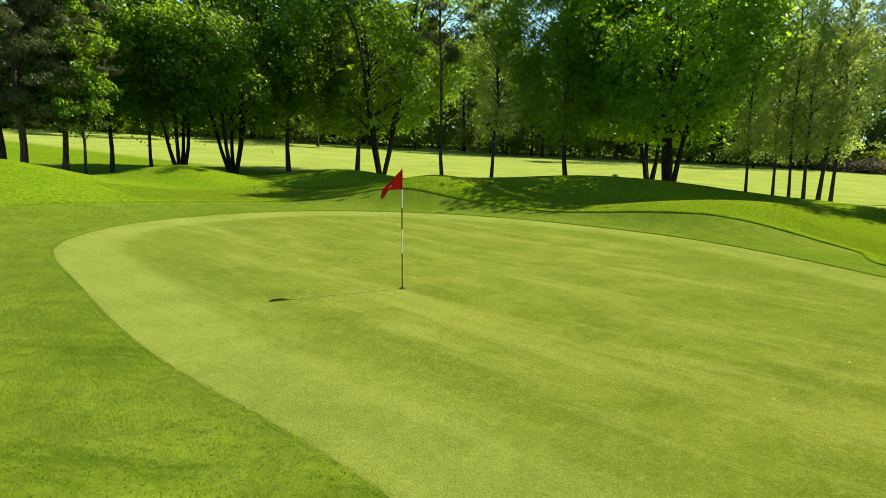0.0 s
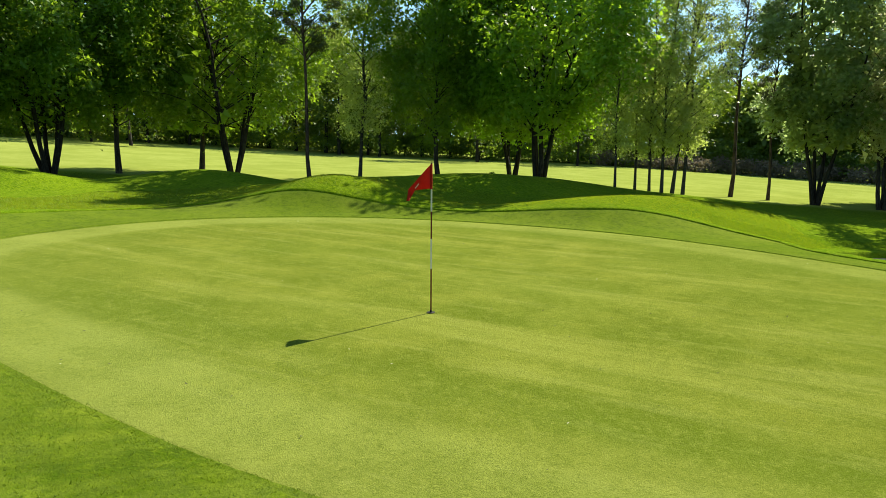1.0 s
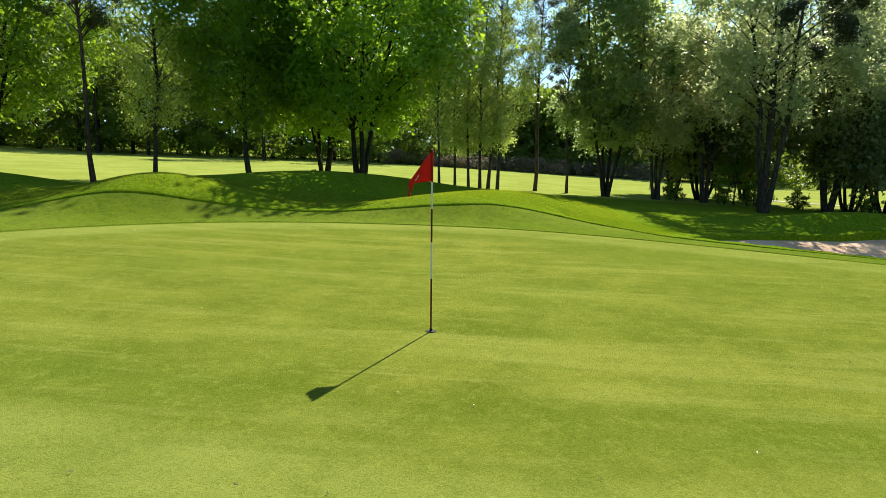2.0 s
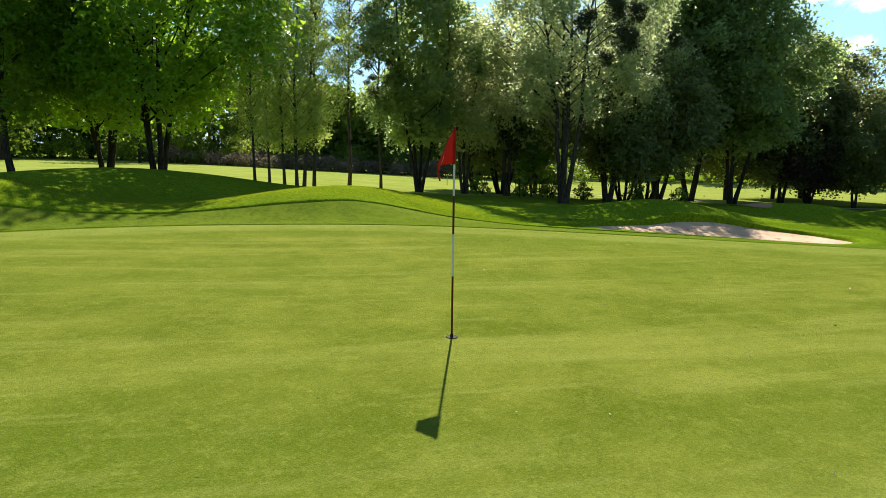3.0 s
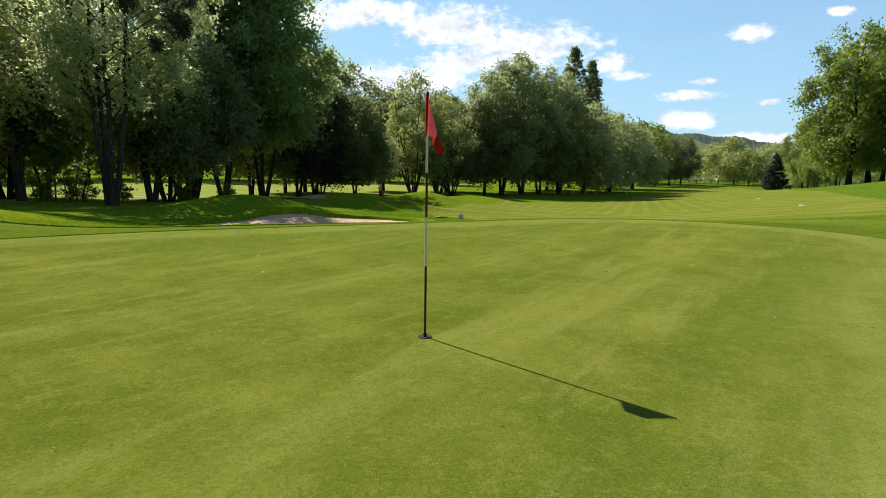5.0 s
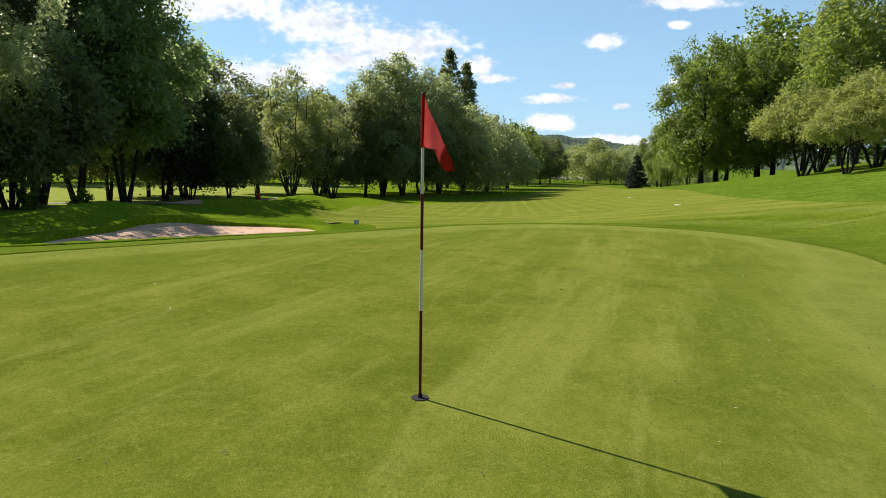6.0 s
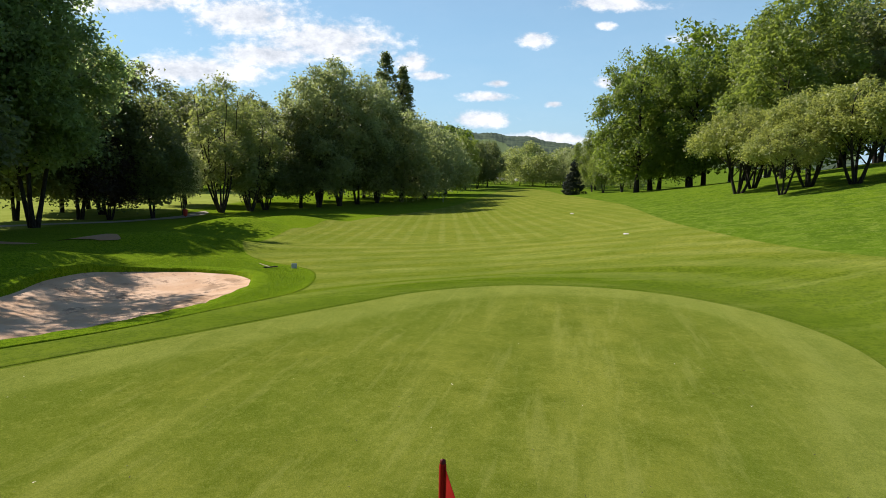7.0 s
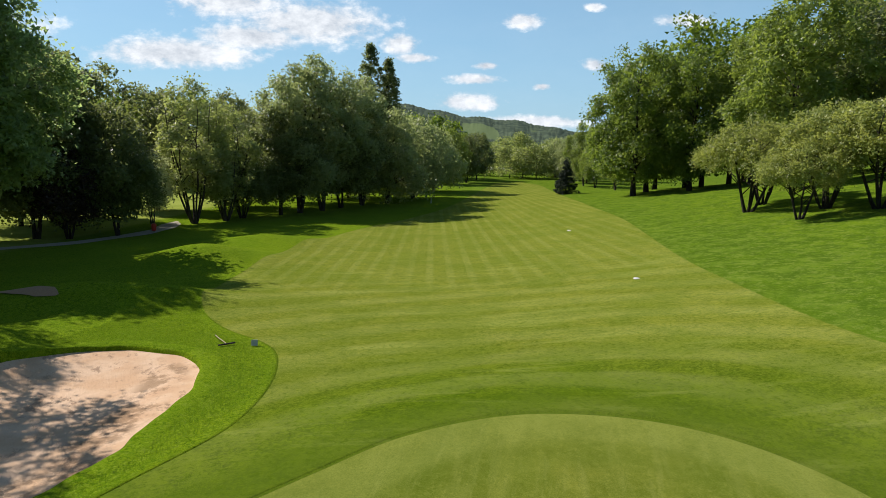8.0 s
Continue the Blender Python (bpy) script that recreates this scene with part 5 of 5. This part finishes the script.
gu, gv = along_outline(GREEN, 420, -0.09, 0.10, 71)
blades("collar_grass", "short darker grass edging the putting green", gu, gv, 0.013, 0.007, 72, APRON_BLADE)
gu, gv = along_outline(APRON, 300, 0.0, 0.08, 73, lambda a, b: (a < 26) & (b > 3))
blades("mown_edge_grass", "taller grass along the edge of the mown apron", gu, gv, 0.038, 0.011, 74, COLLAR_BLADE)
gu, gv = along_outline(BUNK, 420, -0.03, 0.12, 75)
blades("bunker_edge_grass", "ragged grass overhanging the bunker edge", gu, gv, 0.050, 0.012, 76, EDGE_BLADE)
rng = np.random.default_rng(77)
gu, gv = rng.uniform(-16, 9, 200000), rng.uniform(4, 19, 200000)
far_off = signed(APRON, gu, gv)
pick = (far_off > 0.1) & (far_off < 6.0)
bu, bv = rng.uniform(6, 29, 230000), rng.uniform(4.5, 16, 230000)
pick_b = (signed(APRON, bu, bv) > 0.05) & (signed(BUNK, bu, bv) > 0.05) & (bv < 14.5 - 0.12 * (bu - 6)) & (rng.uniform(0, 1, len(bu)) < 0.85)
blades("rough_grass", "tufted rough grass covering the mound", gu[pick], gv[pick], 0.036, 0.018, 78, GRASS_BLADE)
blades("rough_grass", "deep green rough grass round the bunker", bu[pick_b], bv[pick_b], 0.042, 0.014, 79, DEEP_BLADE)


ax, ay = rng.uniform(-9.5, 1.0, 80000), rng.uniform(2.5, 12.5, 80000)
au, av = to_uv(ax, ay)
pick_a = (signed(GREEN, au, av) > 0.02) & (signed(APRON, au, av) < 0)
blades("apron_grass", "short dense mown grass beside the putting green", au[pick_a], av[pick_a], 0.020, 0.007, 80, APRON_BLADE)


# ---- small things on the grass ----
def box_bm(sx, sy, sz, at=(0, 0, 0), bevel=0.0):
    bm = bmesh.new()
    bmesh.ops.create_cube(bm, size=1.0)
    bmesh.ops.scale(bm, vec=(sx, sy, sz), verts=bm.verts)
    bmesh.ops.translate(bm, vec=at, verts=bm.verts)
    if bevel:
        bmesh.ops.bevel(bm, geom=bm.edges[:], offset=bevel, segments=2, affect="EDGES", profile=0.5)
    return bm


def land(x, y):
    return float(height(np.array([x]), np.array([y]))[0])


def build_rake():
    x, y = 21.62, 6.18
    rake = new("bunker_rake")
    rake.matrix_basis = pose(x, y, land(x, y) + 0.03, 0, 2, 5)
    tagged(rake, "bunker rake with pale wooden handle and black head lying on grass", "rake")
    v, f = tube([(0.0, 0, 0.03), (0.4, 0, 0.025), (0.9, 0.01, 0.02), (1.35, 0, 0.02)], [0.017, 0.017, 0.016, 0.015], 10)
    part("handle", mesh_of("handle", v, f, WOOD, True), WOOD, rake, "pale wooden handle")
    head = part("head", box_bm(0.06, 0.56, 0.045, (-0.02, 0, 0.035), 0.008), BLACK_PLASTIC, rake, "black plastic head")
    for k in range(12):
        v, f = tube([(-0.02, -0.253 + 0.046 * k, 0.02), (-0.05, -0.253 + 0.046 * k, 0.03), (-0.11, -0.253 + 0.046 * k, 0.035)], [0.009, 0.008, 0.004], 6)
        part("tine", mesh_of("tine", v, f, BLACK_PLASTIC, True), BLACK_PLASTIC, head)


def build_board():
    x, y = 21.05, 5.40
    board = new("marker_board")
    board.matrix_basis = pose(x, y, land(x, y), 0, 0, -22)
    tagged(board, "small pale grey marker board standing in the grass", "marker")
    bm = box_bm(0.022, 0.21, 0.20, (0, 0, 0.13), 0.008)
    bmesh.ops.rotate(bm, verts=bm.verts, cent=(0, 0, 0), matrix=Matrix.Rotation(radians(8), 3, "Y"))
    part("panel", bm, GREY_SIGN, board)
    for s in (-0.08, 0.08):
        v, f = tube([(0.02, s, -0.06), (0.02, s, 0.06)], [0.008, 0.008], 8)
        part("peg", mesh_of("peg", v, f, BLACK_PLASTIC, True), BLACK_PLASTIC, board)


def build_bin():
    x, y = 62.8, 4.6
    bin_ = new("litter_bin")
    bin_.matrix_basis = pose(x, y, land(x, y))
    tagged(bin_, "small red litter bin beside the gravel path", "bin")
    v, f = tube([(0, 0, 0.0), (0, 0, 0.12)], [0.05, 0.05], 10)
    part("post", mesh_of("post", v, f, BLACK_PLASTIC, True), BLACK_PLASTIC, bin_)
    v, f = tube([(0, 0, 0.10), (0, 0, 0.13), (0, 0, 0.62), (0, 0, 0.66)], [0.17, 0.19, 0.22, 0.21], 16)
    part("drum", mesh_of("drum", v, f, RED_PLASTIC, True), RED_PLASTIC, bin_)
    v, f = tube([(0, 0, 0.655), (0, 0, 0.70), (0, 0, 0.74), (0, 0, 0.75)], [0.225, 0.22, 0.12, 0.01], 16)
    part("lid", mesh_of("lid", v, f, RED_PLASTIC, True), RED_PLASTIC, bin_)


def strip(name, label, centre, width, mat):
    """A flat path laid on the land along a smooth line."""
    pts = np.array(centre, float)
    t = np.linspace(0, len(pts) - 1, 14 * len(pts))
    x, y = np.interp(t, range(len(pts)), pts[:, 0]), np.interp(t, range(len(pts)), pts[:, 1])
    for _ in range(12):
        x[1:-1], y[1:-1] = (x[:-2] + 2 * x[1:-1] + x[2:]) / 4, (y[:-2] + 2 * y[1:-1] + y[2:]) / 4
    dx, dy = np.gradient(x), np.gradient(y)
    L = np.hypot(dx, dy)
    w = width * (0.5 + 0.06 * np.sin(t * 5)) * np.minimum(1, 0.12 + 2.2 * np.minimum(t, t[-1] - t))
    s = np.linspace(-1, 1, 7)
    X, Y = x[:, None] - (dy / L * w)[:, None] * s, y[:, None] + (dx / L * w)[:, None] * s
    Z = height(X, Y) + 0.025
    n, m = X.shape
    i, j = np.meshgrid(np.arange(n - 1), np.arange(m - 1), indexing="ij")
    f = np.stack([i * m + j, (i + 1) * m + j, (i + 1) * m + j + 1, i * m + j + 1], -1).reshape(-1, 4)[:, ::-1]
    tagged(new(name, mesh_of(name, np.stack([X, Y, Z], -1).reshape(-1, 3), f, mat, True)), label, "path", kind="structure")


def build_plate(x, y, r, label):
    plate = new("ground_plate")
    plate.matrix_basis = pose(x, y, land(x, y) + 0.012)
    tagged(plate, label, "marker")
    v, f = tube([(0, 0, -0.02), (0, 0, 0.012), (0, 0, 0.020), (0, 0, 0.0205)], [r, r, r * 0.9, 0.002], 20)
    part("disc", mesh_of("disc", v, f, WHITE_MARK, True), WHITE_MARK, plate)


def build_post(x, y, tall, label, mat=WOOD):
    post = new("marker_post")
    post.matrix_basis = pose(x, y, land(x, y))
    tagged(post, label, "post")
    v, f = tube([(0, 0, -0.1), (0, 0, tall * 0.5), (0.01, 0, tall - 0.02), (0.01, 0, tall)], [0.035, 0.033, 0.032, 0.01], 8)
    part("shaft", mesh_of("shaft", v, f, mat, True), mat, post)
    v, f = tube([(0.01, 0, tall - 0.14), (0.01, 0, tall - 0.05)], [0.036, 0.036], 8)
    part("ring", mesh_of("ring", v, f, BLACK_PLASTIC, True), BLACK_PLASTIC, post)


build_rake()
build_board()
build_bin()
strip("path", "pale gravel path winding between the trees", [(42, 34), (48, 25), (54.5, 15.6), (56.2, 11.0), (61, 6.0), (65, 3.6), (72, 1.5)], 1.7, GRAVEL)
strip("worn_track", "bare trodden track coming out of the trees", [(44, 21.5), (38, 17.0), (34.4, 14.0), (32.0, 12.4), (30.4, 11.2)], 1.0, BARE_EARTH)
build_plate(20.9, -12.1, 0.15, "flat white round plate set in the fairway")
build_plate(39.2, -24.0, 0.16, "flat white distance plate in the fairway")
build_post(44.4, 40.4, 1.0, "thin wooden marker post in the mown field")
build_post(82.5, -35.0, 0.9, "short white marker post beside the fairway", WHITE_MARK)
build_post(142, -84, 1.3, "thin wooden marker post beside the far fairway")


# ---- mistletoe in the poplars ----
def build_mistletoe():
    rng = np.random.default_rng(91)
    C = rng.normal(0, 0.30, (60, 3))
    v, f = leaves(rng, C, np.full((60, 1), 0.22) * np.ones(3), 42, 0.12, 0.05, 0.0)
    ball = new("mistletoe")
    tagged(ball, "dark round ball of mistletoe hanging in a poplar", "mistletoe", "mistletoe in the poplars")
    part("leaves", mesh_of("leaves", v, f, MISTLETOE), MISTLETOE, ball)
    tubes = []
    for _ in range(14):
        d = rng.normal(size=3)
        d *= 0.55 / np.linalg.norm(d)
        tubes.append(tube([(0, 0, 0), d * 0.5 + rng.normal(0, 0.04, 3), d], [0.014, 0.010, 0.005], 5))
    v, f = join(tubes)
    part("twigs", mesh_of("twigs", v, f, BARK, True), BARK, ball)
    return ball


spots = [(25.9, 20.0, 8.5, 1.1), (26.3, 18.6, 9.1, 1.05), (26.8, 17.7, 8.9, 0.9), (26.5, 18.1, 7.6, 1.25), (32.0, 17.1, 8.3, 1.0), (26.6, 19.1, 6.7, 0.65)]
ball = build_mistletoe()
ball.matrix_basis = Matrix.Translation(spots[0][:3])
for x, y, z, s in spots[1:]:
    copy_thing(ball, Matrix.Translation((x, y, z)) @ pose(0, 0, 0, 0, 0, 60 * x) @ Matrix.Scale(s, 4))

# ---- shrubs under the trees ----
KINDS["shrub"] = dict(name="shrub", seed=113, H=1.7, R=0.9, base=0.12, form="dome", stems=4, spread=0.6, girth=0.035, clumps=40, per=42, clump=0.28, leaf=(0.13, 0.09),
                      bark=BARK_DARK, foliage=LEAF_FRESH, label="loose shrub growing under the trees")
for i, (x, y, s) in enumerate([(33.2, 27.0, 1.0), (34.6, 25.6, 1.2), (31.2, 29.2, 0.8), (36.3, 23.6, 0.8), (37.4, 20.2, 0.9), (9.0, 35.5, 0.5), (39.0, 17.8, 0.8)]):
    plant("shrub", x, y, s, 40 * i, "shrubs under the trees")["category"] = "shrub"


# ---- parked cars beyond the far end ----
def build_car():
    car = new("parked_car")
    tagged(car, "white parked car far off beyond the fairway", "car", "parked cars")
    prof = [(-2.1, 0.35), (-2.1, 0.8), (-1.3, 0.95), (-0.6, 1.42), (0.8, 1.45), (1.5, 1.0), (2.1, 0.85), (2.1, 0.35)]
    bm = bmesh.new()
    a = [bm.verts.new((x, -0.85, z)) for x, z in prof]
    b = [bm.verts.new((x, 0.85, z)) for x, z in prof]
    bm.faces.new(a)
    bm.faces.new(b[::-1])
    for i in range(len(prof)):
        j = (i + 1) % len(prof)
        bm.faces.new((a[j], a[i], b[i], b[j]))
    bmesh.ops.recalc_face_normals(bm, faces=bm.faces)
    bmesh.ops.bevel(bm, geom=bm.edges[:], offset=0.07, segments=2, affect="EDGES", profile=0.5)
    part("body", bm, FAR_CAR, car)
    for x, y, sx, sy in ((-0.95, 0, 0.5, 1.4), (1.15, 0, 0.5, 1.4)):
        bm = box_bm(0.02, 1.35, 0.5)
        bmesh.ops.rotate(bm, verts=bm.verts, cent=(0, 0, 0), matrix=Matrix.Rotation(radians(56 if x < 0 else -57), 3, "Y"))
        bmesh.ops.translate(bm, verts=bm.verts, vec=(x, 0, 1.20 if x < 0 else 1.24))
        part("window", bm, CAR_GLASS, car)
    for x in (-1.3, 1.3):
        for y in (-0.82, 0.82):
            v, f = tube([(x, y - 0.10, 0.32), (x, y - 0.09, 0.32), (x, y + 0.09, 0.32), (x, y + 0.10, 0.32)], [0.05, 0.32, 0.32, 0.05], 14)
            wheel = part("wheel", mesh_of("wheel", v, f, TYRE, True), TYRE, car)
            s = 1 if y > 0 else -1
            v, f = tube([(x, y + s * 0.095, 0.32), (x, y + s * 0.106, 0.32), (x, y + s * 0.112, 0.32)], [0.19, 0.19, 0.03], 12)
            part("rim", mesh_of("rim", v, f, GREY_SIGN, True), GREY_SIGN, wheel, "pale metal wheel rim")
    for y in (-0.6, 0.6):
        part("headlight", box_bm(0.05, 0.32, 0.13, (2.09, y, 0.68), 0.02), CAR_GLASS, car)
        part("tail_light", box_bm(0.05, 0.26, 0.14, (-2.09, y, 0.70), 0.02), RED_PLASTIC, car)
    return car


car = build_car()
for i in range(7):
    d = 242 + 3 * (i % 2)
    a = radians(123.0 + 0.62 * i)
    x, y = d * math.sin(a), 10 + d * math.cos(a)
    m = pose(x, y, land(x, y), 0, 0, 150 + 7 * i)
    if i == 0:
        car.matrix_basis = m
    else:
        copy_thing(car, m)


# ---- litter on the putting green ----
def build_bits():
    rng = np.random.default_rng(131)
    u, v = rng.uniform(-8, 10, 260), rng.uniform(-5, 8, 260)
    ok = signed(GREEN, u, v) < -0.4
    x, y = to_xy(u[ok], v[ok])
    x, y = np.append(x, [-3.79, -4.94]), np.append(y, [11.82, 12.43])
    c = np.stack([x, y, height(x, y) + 0.018], 1)
    V, F = leaves(rng, c, np.full((len(c), 3), 0.001), 1, 0.035, 0.014, 1.5)
    k = Mat("fallen_bits")
    col = k.mix(k.ramp(k.island(), 0.80, 0.84), (0.06, 0.055, 0.02), (0.65, 0.62, 0.45))
    mat = k.done(k.surface(col, 0.8))
    tagged(new("fallen_bits", mesh_of("fallen_bits", V, F, mat)), "scattered leaf bits and blossom on the green", "leaf litter", kind="stuff")


build_bits()
